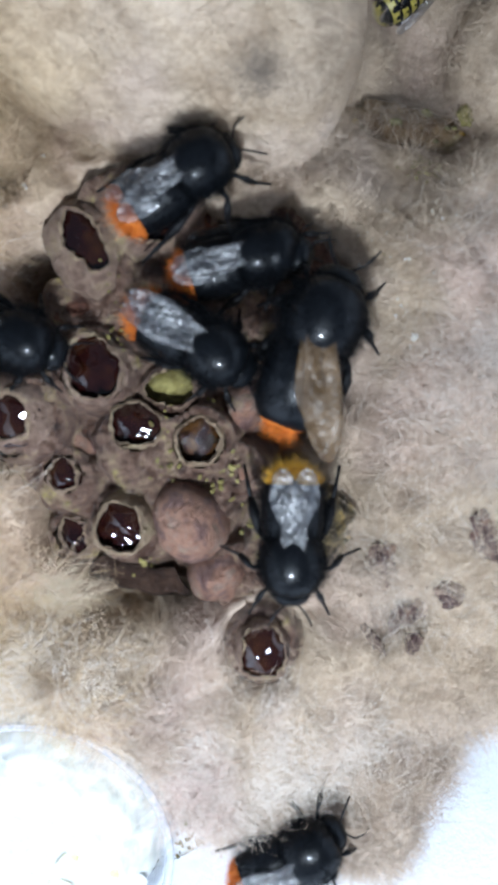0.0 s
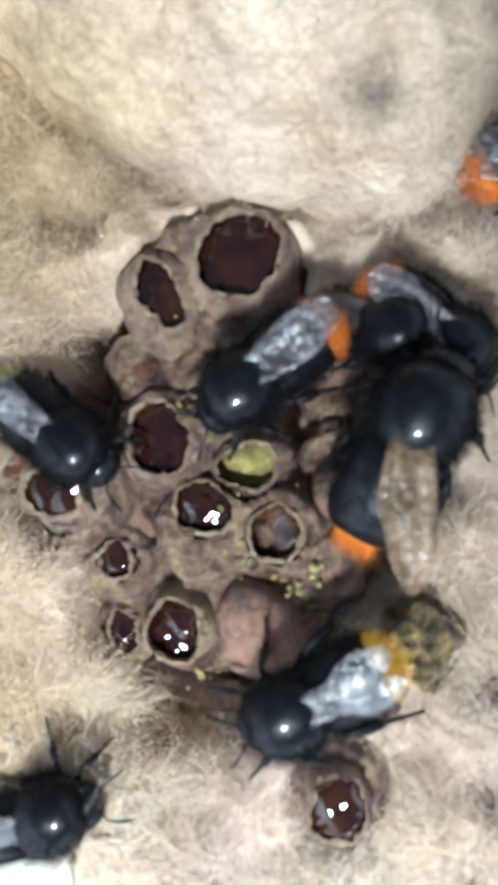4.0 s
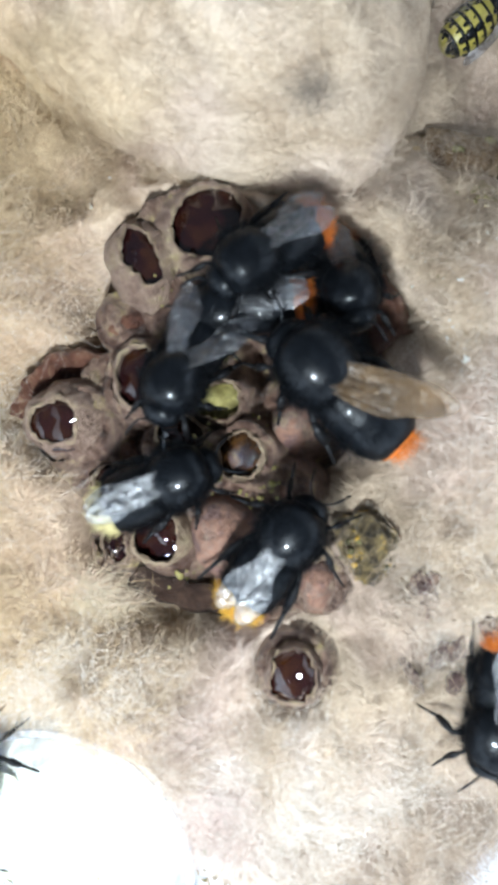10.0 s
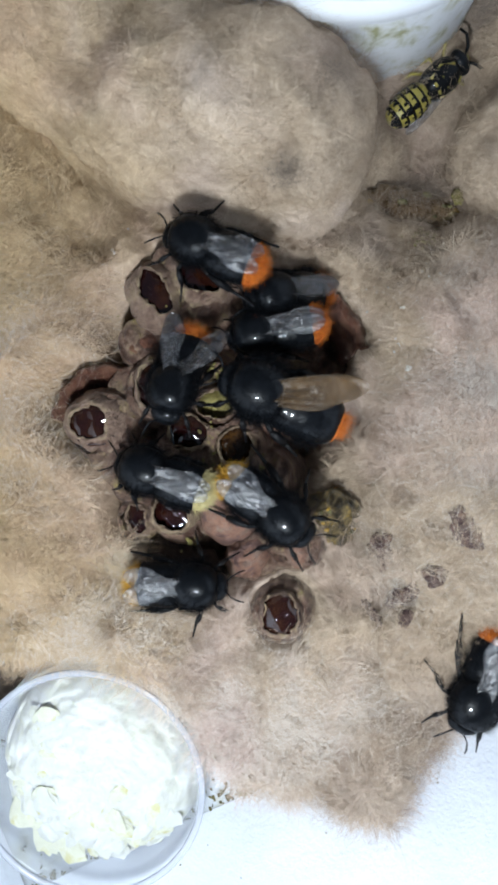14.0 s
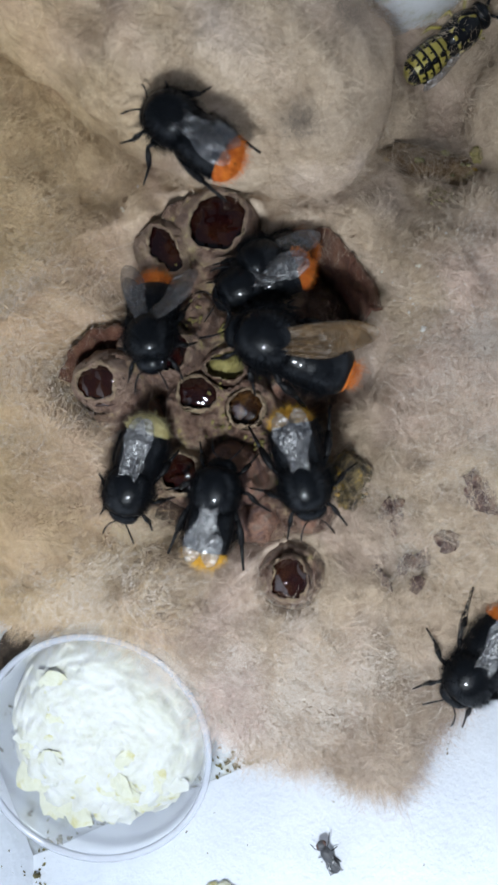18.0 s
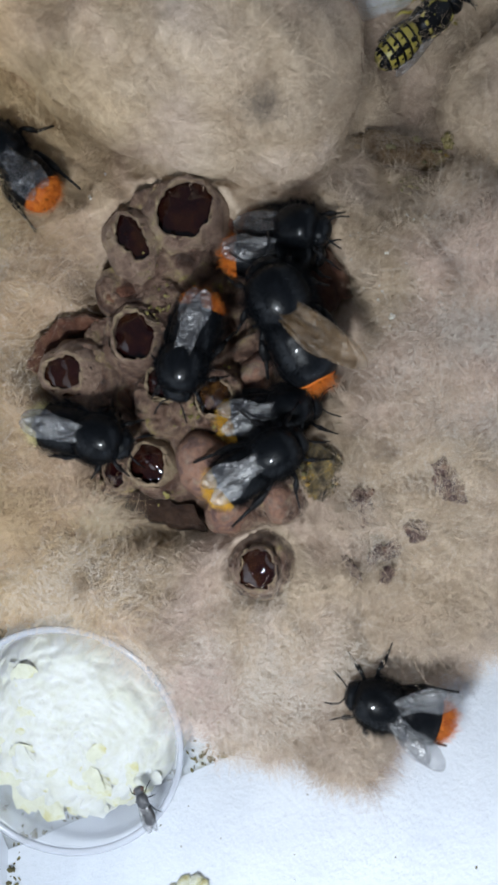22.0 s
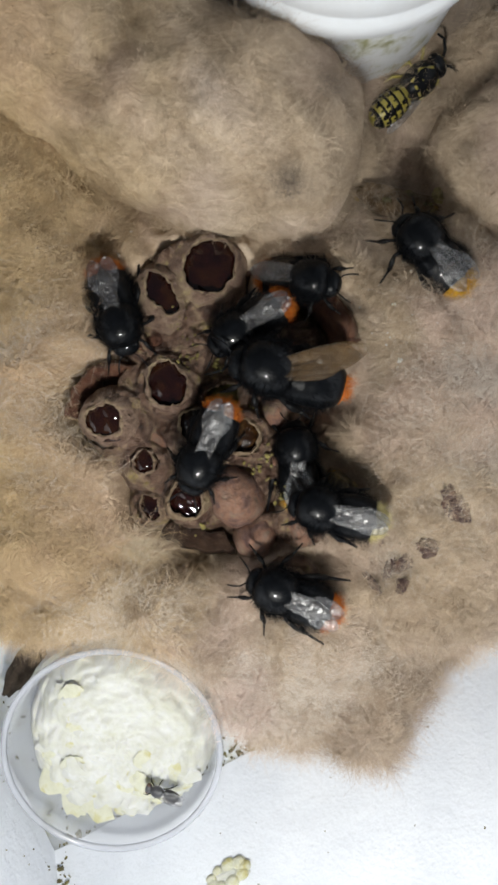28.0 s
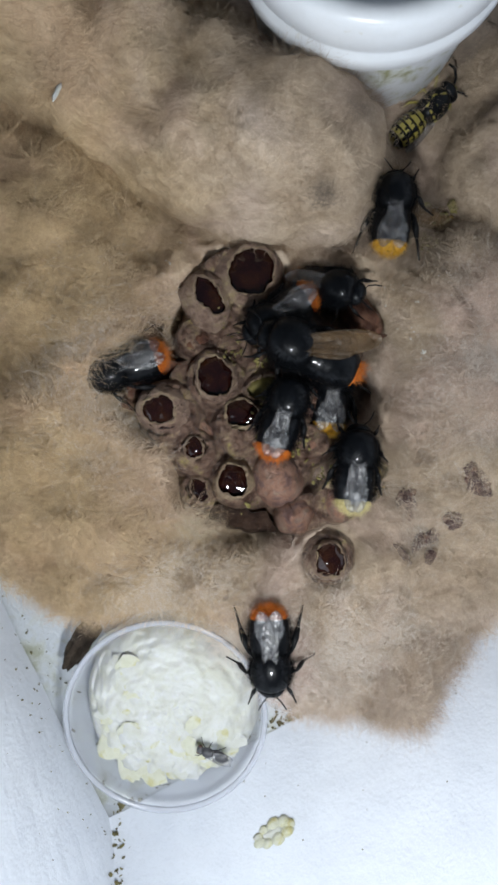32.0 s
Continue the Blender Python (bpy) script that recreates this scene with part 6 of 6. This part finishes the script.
# ---- paths of what moves: seconds, mm x, y, z of the body's middle, heading in degrees ----
TRACKS = {
    "queen": [
        (0, 6.3, 9.7, 26.0, 68), (1, 7.3, 7.6, 26.0, 64), (2, 7.2, 11.8, 26.0, 64), (3, 5.0, 11.3, 26.0, 80), (4, 5.1, 8.4, 26.0, 66),
        (4.5, 5.9, 7.4, 26.0, 67), (6.5, 2.6, 8.3, 26.0, 96), (7, 4.0, 8.2, 26.0, 91), (8, 1.8, 8.8, 26.0, 111),
        (9, 2.1, 10.4, 26.0, 122), (10, 4.2, 7.2, 26.0, 141), (11, 3.3, 7.1, 26.0, 149), (12, 2.5, 6.1, 26.0, 151),
        (13, 2.8, 6.8, 26.0, 157), (14, 0.3, 5.9, 26.0, 159), (16.5, 0.4, 8.2, 26.0, 158), (17, -0.1, 9.0, 26.0, 155),
        (18, -0.1, 7.0, 26.0, 161), (19, -0.3, 7.7, 26.0, 164), (20, 4.0, 9.4, 26.0, 137), (21, 3.4, 12.8, 26.0, 114),
        (22, 4.3, 9.5, 26.0, 119), (23, 4.8, 9.2, 26.0, 139), (24, 3.7, 7.8, 26.0, 161), (25, 4.4, 11.1, 26.0, 162),
        (25.5, 3.9, 12.3, 26.0, 157), (27.5, -0.0, 9.0, 26.0, 168), (28, 0.3, 8.7, 26.0, 167), (29, -3.1, 6.9, 26.0, 185),
        (30, 0.3, 7.1, 26.0, 168), (31, -1.7, 8.2, 26.0, 170), (32, -2.0, 10.8, 26.0, 157),
    ],
    "W1": [
        (0, -4.8, 9.5, 25.0, -30), (0.5, -7.6, 8.1, 25.0, -20), (1, -4.0, 5.6, 25.0, -4), (1.5, -9.2, 9.2, 25.0, 35),
        (1.8, -8.3, 12.8, 25.0, 88), (2, -6.7, 13.3, 25.0, 105), (2.25, -8.1, 13.3, 25.0, 148), (2.5, -9.5, 13.2, 25.0, 191),
        (3, -8.1, 13.8, 25.0, 202), (4, -6.9, 13.0, 25.0, 221), (4.5, -7.6, 13.5, 25.0, 231), (6.5, -9.4, 9.0, 25.0, 230),
        (7, -9.5, 8.4, 25.0, 218), (8, -10.9, 8.8, 25.0, 250), (9, -10.7, 7.5, 25.0, 245), (10, -10.7, 8.1, 25.0, 248),
        (11, -10.0, 8.3, 25.0, 255), (12, -10.5, 7.8, 25.0, 252), (13, -10.5, 8.2, 25.0, 250), (14, -12.6, 8.2, 25.0, 257),
        (16.5, -16.5, 10.1, 25.0, 276), (17, -16.9, 7.0, 25.0, 283), (18, -17.1, 9.4, 25.0, 275), (19, -14.5, 10.6, 25.0, 255),
        (20, -11.0, 8.6, 25.0, 300), (21, -10.1, 6.9, 25.0, 336), (22, -7.9, 4.7, 25.0, 256), (23, -9.3, 3.4, 25.0, 263),
        (24, -10.8, -0.4, 25.0, 253), (25, -10.1, 1.5, 25.0, 252), (25.5, -10.3, -1.2, 25.0, 246), (27.5, -11.2, -0.9, 25.0, 249),
        (28, -10.5, -2.3, 25.0, 247), (28.5, -11.3, -4.7, 25.0, 268), (29, -8.7, -11.5, 25.0, 284), (29.5, -10.4, -6.3, 25.0, 322),
        (29.8, -10.3, -5.1, 25.0, 378), (30, -8.3, -7.0, 25.0, 391), (30.5, -10.8, -6.3, 25.0, 423), (31, -7.0, -2.9, 25.0, 432),
        (32, -5.2, 1.6, 25.0, 431),
    ],
    "W2": [
        (0, -0.5, 18.3, 23.0, 16), (1, 0.0, 17.5, 23.0, 10), (2, 1.8, 19.3, 23.0, 7), (3, 0.0, 19.9, 23.0, -1),
        (4, 7.4, 17.6, 22.5, -37), (4.5, 7.4, 16.4, 22.5, -30), (5.2, 3.5, 17.6, 23.0, -80), (5.9, 0.8, 18.2, 23.0, -130), (6.5, -0.8, 19.0, 23.0, -168), (7, -1.6, 19.3, 23.0, -172),
        (8, -2.4, 17.6, 23.0, -152), (9, -5.7, 16.8, 23.0, -156), (10, -5.8, 14.9, 23.0, -168),
        (11, -6.4, 13.9, 23.0, -148), (12, -5.2, 15.5, 23.0, -174), (13, -2.6, 16.7, 23.0, -172), (14, -1.0, 15.1, 23.0, -170),
        (16.5, -2.3, 15.7, 23.0, -165), (17, -2.7, 17.0, 23.0, -166), (18, -4.4, 15.7, 23.0, -159), (19, -4.1, 17.0, 23.0, -162),
        (19.33, -3.5, 17.5, 23.0, -217), (19.67, -3.0, 18.0, 23.0, -273), (20, -2.4, 18.5, 23.0, -329), (21, 0.6, 17.4, 21.5, -333),
        (22, 2.8, 18.8, 21.0, -358), (22.33, 1.6, 18.8, 21.5, -415), (22.67, -0.2, 18.7, 23.0, -472), (23, -0.6, 18.0, 23.0, -529),
        (24, -1.5, 17.3, 23.0, -520), (25, -3.7, 17.3, 23.0, -521), (25.5, -3.6, 16.7, 23.0, -514), (27.5, -5.7, 14.5, 23.0, -522),
        (28, -5.0, 15.4, 23.0, -508), (29, -5.5, 15.4, 23.0, -506), (30, -5.7, 14.9, 23.0, -504), (31, -6.1, 15.0, 23.0, -502),
        (32, -6.4, 16.5, 23.0, -508),
    ],
    "W3": [
        (0, -6.3, 25.6, 26.0, 32), (0.5, -4.5, 27.3, 26.0, 11), (1, -2.0, 26.5, 25.0, 6), (1.5, -0.5, 25.9, 24.0, 12),
        (2, 4.6, 27.4, 23.0, 16), (2.5, 4.6, 27.1, 23.0, 24), (3, 8.8, 28.7, 22.0, 25), (3.5, 12.6, 27.8, 22.0, 46),
        (4, 16.4, 35.7, 20.0, 27), (4.5, 13.7, 31.2, 22.0, 74), (5.5, 11.9, 28.0, 22.0, 150), (6.5, 10.1, 24.9, 22.0, 226),
        (7, 7.4, 23.3, 23.0, 204), (7.5, 6.9, 23.6, 23.0, 192), (8, 4.7, 23.7, 24.0, 182), (8.5, 2.9, 21.8, 25.0, 196),
        (9, -1.9, 18.8, 26.0, 209), (10, -3.3, 19.6, 26.0, 220), (11, -2.7, 20.7, 26.0, 218), (12, -3.0, 21.6, 27.0, 165),
        (12.5, -3.2, 23.0, 27.0, 132), (13, -3.0, 20.9, 27.0, 112), (13.5, -7.3, 22.4, 27.0, 150), (14, -8.8, 24.5, 28.0, 159),
        (14.5, -11.0, 26.7, 26.0, 141), (16.5, -10.4, 35.0, 35.0, 83), (17, -10.0, 36.2, 36.5, 79), (17.5, -10.8, 34.8, 36.0, 98),
        (18, -12.1, 30.4, 34.0, 147), (18.5, -20.5, 31.9, 29.0, 161), (19, -20.1, 29.4, 25.0, 173), (19.5, -21.5, 27.7, 24.0, 209),
        (20, -22.1, 23.0, 23.0, 261), (20.5, -24.9, 22.5, 23.0, 222), (21, -28.5, 23.2, 23.0, 199), (21.5, -28.2, 25.2, 23.0, 142),
        (22, -32.2, 29.4, 23.0, 135), (23, -35.8, 24.6, 23.0, 176), (24, -36.0, 33.8, 24.0, 127), (24.5, -37.7, 33.0, 24.0, 121),
        (24.75, -34.8, 31.9, 24.5, 77), (25, -31.8, 30.7, 25.0, 33), (25.5, -29.1, 30.1, 24.0, -14), (27.5, -24.2, 20.2, 22.0, -75),
        (28, -23.3, 17.7, 22.0, -74), (28.5, -23.5, 18.1, 22.0, -60), (29, -23.3, 16.7, 22.0, -89), (30, -24.6, 10.5, 22.0, -138),
        (31, -26.9, 10.1, 22.0, -158), (32, -31.3, 9.2, 22.0, -161),
    ],
    "W4": [
        (0, 0.8, 19.4, 22.0, -13), (1, 1.7, 19.2, 22.0, -14), (2, 2.8, 21.0, 22.0, -18), (3, 1.4, 21.1, 22.0, -24),
        (4, 2.4, 18.2, 22.0, -19), (4.5, 3.7, 17.6, 22.0, -27), (6.5, 2.5, 17.7, 22.0, -23), (7, 2.0, 18.5, 22.0, -14),
        (8, 2.0, 18.1, 22.0, -20), (9, 3.6, 19.1, 22.0, -43), (10, 5.0, 18.1, 22.0, -74), (11, 5.1, 18.3, 22.0, -72),
        (12, 4.5, 18.6, 22.0, -72), (13, 2.9, 18.5, 22.0, -56), (13.5, 1.9, 19.4, 22.0, -110), (14, 0.8, 20.3, 22.0, -164),
        (16.5, -0.7, 20.1, 22.0, -161), (17, -2.5, 20.7, 22.0, -149), (18, -2.6, 19.2, 22.0, -146), (19, -3.2, 20.4, 22.0, -149),
        (19.5, -1.3, 20.9, 22.0, -84), (20, 0.7, 21.4, 22.0, -18), (21, 2.3, 20.9, 22.0, -16), (22, 3.7, 21.6, 22.0, -12),
        (23, 2.6, 21.4, 22.0, -5), (24, 0.8, 20.4, 22.0, -29), (25, 1.0, 20.3, 22.0, -19), (25.5, 0.3, 19.7, 22.0, -9),
        (27.5, 0.3, 20.0, 22.0, -0), (28, 3.0, 22.3, 22.0, -16), (29, 1.5, 23.4, 22.0, -5), (30, 2.9, 22.9, 22.0, -8),
        (31, 1.2, 21.9, 22.0, -14), (32, 2.4, 21.3, 22.0, -21),
    ],
    "W5": [
        (0, 4.2, -9.9, 25.0, -91), (1, 2.5, -11.2, 25.0, -118), (1.5, 0.9, -10.9, 25.0, -149), (2, -0.3, -10.6, 25.0, -153),
        (3, -0.9, -11.2, 25.0, -158), (4, -1.3, -12.3, 25.0, -149), (4.5, -1.7, -13.1, 25.0, -144), (5.5, -2.5, -13.7, 25.0, -205),
        (6.5, -3.2, -14.2, 25.0, -266), (7, -3.9, -11.3, 25.0, -251), (7.5, -1.8, -7.7, 25.0, -269), (8, 0.6, -6.0, 25.0, -292), (8.5, 0.9, -7.6, 25.0, -293),
        (9, 0.8, -8.4, 25.0, -302), (10, -0.2, -9.0, 25.0, -305), (10.5, 0.2, -9.8, 25.0, -331), (11, -0.0, -9.2, 25.0, -372),
        (12, -0.0, -8.1, 25.0, -378), (13, 0.3, -7.4, 25.0, -376), (14, 0.3, -8.3, 25.0, -395), (16.5, 2.8, -7.5, 25.0, -441),
        (17, 3.0, -8.8, 25.0, -439), (18, 2.7, -8.2, 25.0, -434), (19, 3.2, -8.3, 25.0, -431), (20, 3.6, -10.6, 25.0, -415),
        (20.5, 2.8, -8.4, 25.0, -388), (21, 4.8, -10.0, 25.0, -363), (21.5, 1.7, -9.5, 25.0, -336), (22, 2.0, -8.3, 25.0, -326),
        (23, 5.4, -6.8, 25.0, -314), (24, 8.3, -0.7, 25.0, -316), (25, 11.1, 2.1, 25.0, -299), (25.5, 14.4, 7.5, 25.0, -312),
        (26.5, 17.8, 14.9, 24.5, -267), (27.5, 22.0, 22.0, 24.0, -222), (28, 20.4, 25.6, 22.0, -227), (28.5, 16.1, 26.4, 22.0, -218),
        (29, 17.3, 31.1, 22.0, -259), (29.5, 14.0, 29.9, 22.0, -281), (30, 13.1, 31.2, 22.0, -303), (31, 10.6, 31.5, 22.0, -284),
        (32, 12.9, 34.2, 22.0, -278),
    ],
    "W6": [
        (0, -24.0, 10.5, 24.0, -18), (1, -20.9, 9.2, 24.0, -22), (2, -22.8, 11.1, 24.0, -9), (3, -21.6, 10.7, 24.0, -43),
        (4, -24.2, 7.4, 24.0, -32), (4.5, -22.3, 3.9, 24.0, -41), (6.5, -18.0, -1.4, 24.0, -91), (7, -19.7, -3.4, 24.0, -99),
        (7.5, -17.2, -4.2, 24.0, -73), (8, -15.7, -6.4, 24.0, -81), (8.5, -16.7, -5.0, 24.0, -43), (9, -15.0, -5.0, 24.0, 16),
        (9.5, -14.1, -4.8, 24.0, 32), (10, -12.2, -3.4, 24.0, 26), (11, -12.4, -3.6, 24.0, 51), (11.5, -13.7, -4.6, 24.0, 84),
        (12, -13.6, -7.3, 24.0, 110), (13, -14.6, -4.4, 24.0, 121), (13.5, -14.7, -4.2, 24.0, 140), (14, -14.8, -4.3, 24.0, 163),
        (14.5, -10.6, -3.9, 24.0, 190), (16.5, -15.3, -1.2, 24.0, 214), (17, -16.0, -4.8, 24.0, 218), (17.5, -18.1, -5.1, 24.0, 231),
        (18, -18.7, -9.8, 24.0, 256), (18.5, -19.2, -8.1, 24.0, 271), (19, -20.2, -8.5, 24.0, 273), (19.25, -18.3, -8.7, 24.0, 337),
        (19.5, -16.3, -8.9, 24.0, 400), (20, -17.9, -6.8, 24.0, 386), (21, -12.5, -3.0, 24.0, 373), (21.5, -15.6, -3.3, 24.0, 386),
        (22, -20.7, -5.8, 24.0, 348), (23, -16.1, -11.0, 24.0, 347), (23.5, -13.6, -12.6, 24.0, 353), (24, -8.7, -14.5, 24.0, 381),
        (24.5, -7.5, -9.5, 24.0, 420), (25, -4.6, -7.5, 24.0, 440), (25.5, -2.7, -5.9, 24.0, 443), (27.5, 5.1, -9.9, 24.0, 514),
        (28, 6.9, -10.4, 24.0, 527), (29, 4.0, -8.3, 24.0, 522), (30, 3.6, -9.4, 24.0, 486), (30.5, 2.1, -7.4, 24.0, 454),
        (31, 5.9, -7.2, 24.0, 433), (32, 5.6, -6.6, 24.0, 443),
    ],
    "W7": [
        (0, 5.0, -45.2, 17.0, 30), (0.5, 7.5, -40.8, 18.0, 65), (1, 9.0, -35.3, 19.0, 71), (1.5, 14.6, -27.0, 21.0, 71),
        (2, 19.3, -25.9, 20.0, 24), (2.5, 22.4, -23.7, 19.0, 8), (3, 27.1, -23.2, 18.0, -0), (4, 26.6, -20.3, 17.0, -26),
        (6.5, 19.1, -22.0, 17.0, 3), (7, 21.5, -19.4, 18.0, -23), (9, 22.0, -15.6, 18.0, -53), (10, 21.6, -23.8, 18.0, -99),
        (10.5, 24.7, -19.5, 18.0, -78), (11, 27.3, -17.8, 18.0, -65), (11.5, 27.2, -19.3, 18.0, -75), (12, 28.1, -24.8, 17.0, -105),
        (12.5, 26.3, -25.7, 16.0, -102), (13, 28.6, -27.2, 16.0, -97), (14, 27.1, -30.0, 16.0, -115), (17, 27.1, -28.6, 16.0, -121),
        (18, 25.4, -31.2, 16.0, -124), (19, 25.4, -31.4, 16.0, -130), (20, 25.6, -31.9, 16.0, -120), (21, 24.3, -37.4, 15.0, -114),
        (21.5, 21.0, -39.0, 15.0, -164), (22, 19.2, -38.7, 17.0, -192), (22.5, 11.4, -32.7, 20.0, -224), (23, 8.3, -29.1, 23.0, -218),
        (24, 8.2, -24.8, 24.0, -233), (25, 6.2, -22.7, 24.0, -226), (25.5, 6.9, -23.3, 24.0, -203), (27.5, 1.9, -21.4, 23.0, -201),
        (28, 0.9, -22.1, 23.0, -203), (29, 2.1, -23.1, 23.0, -171), (30, -4.9, -20.5, 23.0, -176), (30.5, -6.0, -22.9, 22.0, -152),
        (31, -11.0, -25.8, 22.0, -136), (31.5, -10.5, -29.8, 22.0, -104), (32, -8.3, -36.5, 22.0, -89),
    ],
    "W8": [
        (0, -57.9, -44.5, 16.0, 0), (2.5, -47.8, -37.7, 16.0, 15), (3.5, -32.3, -27.8, 17.0, 12), (4, -23.9, -24.8, 18.0, 16),
        (4.5, -25.3, -28.5, 17.0, 25), (6.5, -38.5, -37.1, 16.0, 14), (9, -37.2, -37.7, 16.0, 1), (10, -33.2, -35.7, 19.0, 79),
        (10.5, -31.3, -24.9, 20.0, 82), (11, -25.1, -18.4, 20.0, 56), (11.5, -24.7, -17.3, 20.0, 38), (12, -22.3, -17.9, 20.0, 16),
        (12.5, -21.5, -15.1, 20.0, 0), (13, -15.4, -17.4, 20.0, 2), (14, -11.5, -18.6, 21.0, 1), (14.5, -13.0, -15.0, 21.0, 3),
        (16.5, -10.9, -15.4, 22.0, 29), (17, -12.0, -14.7, 23.0, 43), (17.5, -10.2, -12.0, 24.0, 70), (18, -8.0, -12.8, 25.0, 81),
        (19, -7.5, -11.6, 25.0, 66), (20, -7.9, -11.2, 25.0, 67), (20.5, -9.7, -11.2, 25.0, 63), (21, -6.4, -12.0, 24.0, 44),
        (21.5, -1.9, -8.1, 22.0, 22), (22, 3.0, -1.6, 19.0, 13), (23, 3.1, -3.3, 17.0, 78), (23.33, 4.5, -3.9, 17.0, 24),
        (23.67, 5.9, -4.4, 17.0, -30), (24, 7.3, -4.9, 17.0, -84), (25, 6.2, -4.1, 17.0, -83), (25.5, 5.4, -1.8, 17.0, -73),
        (26.17, 3.8, -3.8, 17.0, -132), (26.83, 2.1, -5.9, 17.0, -191), (27.5, 0.5, -8.0, 17.0, -250), (28, 2.5, -3.3, 17.0, -265),
        (29, 1.7, -2.4, 17.0, -274), (30, 2.2, 1.0, 16.0, -266), (31, 3.0, 4.5, 15.5, -269), (32, 3.0, 6.0, 15.5, -277),
    ],
}
FLY = [(0, 60, -80, 90, 120), (16.5, 30, -66, 70, 150), (17.6, 13, -62, 30, 140), (18.0, 8.3, -61.9, 8.3, 125), (18.5, 4.5, -60.5, 4.5, 120), (19.0, 0.1, -58.6, 1.8, 118), (19.5, -7.5, -57.0, 8.0, 110),
       (20.0, -13.2, -56.0, 12.4, 106), (20.5, -13.2, -56.4, 12.2, 110), (22.0, -13.6, -56.2, 11.6, 115), (23.0, -15.8, -56.0, 11.2, 150), (24.0, -18.0, -55.7, 11.0, 160), (32.0, -18.5, -55.2, 10.8, 158)]


PITCH = {"queen": -9, "W2": 2, "W4": -30, "W6": 2}
# name, from, to, degrees: climbing the roll, and tails that dip into the crowd
TIPS = [("W3", 16, 17.9, -24), ("W3", 11.9, 13.2, -34), ("W3", 9.5, 11.5, -14), ("W1", 8.5, 18.2, -16)]


# seconds, left and right wing angle of the bee that fans beside the queen
FAN = [(0, 6, 6), (6.5, 4, 6), (7.5, 16, 14), (8.5, 34, 20), (14.5, 36, 18), (16.5, 46, 24), (18.3, 44, 18), (19, 8, 4), (24, -4, -4), (32, -3, -3)]
# the same for the bee that opens its wings on the bedding
FAN_BEDDING = [(0, -6, -6), (20.5, -6, -6), (21.1, 14, 12), (21.5, 32, 30), (22.1, 32, 30), (22.5, 2, 2), (23, -5, -5), (32, -6, -6)]
SIZE = {"queen": 1.2, "W1": 0.97, "W2": 0.93, "W3": 0.97, "W4": 0.93, "W5": 0.97, "W6": 0.97, "W7": 0.98, "W8": 0.95}


def motions():
    for name, rows in TRACKS.items():
        bee = BEES[name]
        # feet stay on top of the bedding
        rows = [(t, x, y, max(z, surf(x, y) + 4.7), a) for t, x, y, z, a in rows]
        walk(bee, [(t, pose(x * MM, y * MM, z * MM, 0, PITCH.get(name, 0) + sum(d for n, t0, t1, d in TIPS if n == name and t0 < t < t1), a)) for t, x, y, z, a in rows])
        # legs step in turn while the body travels
        steps = []
        for (t0, x0, y0, z0, a0), (t1, x1, y1, z1, a1) in zip(rows, rows[1:]):
            pace = (math.hypot(x1 - x0, y1 - y0) + abs(a1 - a0) * 0.06) / (t1 - t0)
            k = max(1, round((t1 - t0) / 0.25))
            steps += [(t0 + (t1 - t0) * i / k, min(pace * 1.1, 13.0)) for i in range(k)]
        steps.append((32.0, 0.0))
        for leg, s in ((l, s) for l in LEGS for s in (1, -1)):
            phase = (("front", "middle", "hind").index(leg) + (s > 0)) % 2
            root = Vector(LEGS[leg][0]) * MM * SIZE[name]
            root.y *= s
            keys = []
            for i, (t, swing) in enumerate(steps):
                a = swing * (1 if (i + phase) % 2 else -1)
                keys.append((t, Matrix.Translation(root) @ pose(0, 0, 0, 0, 0, a) @ Matrix.Translation(-root)))
            walk(LEG_OBS[(bee, leg, s)], keys)
    for name, table in (("W1", FAN), ("W7", FAN_BEDDING)):
        k = SIZE[name] * MM
        for s in (1, -1):
            walk(WINGS[(BEES[name], s)], [(t, Matrix.Translation((1.0 * k, s * 1.1 * k, (2.75 + s * 0.04) * k)) @ pose(0, 0, 0, s * 8, 2, -s * (left if s > 0 else right))) for t, left, right in table])
    walk(fly, [(t, pose(x * MM, y * MM, z * MM, 0, 0, a)) for t, x, y, z, a in FLY])


motions()
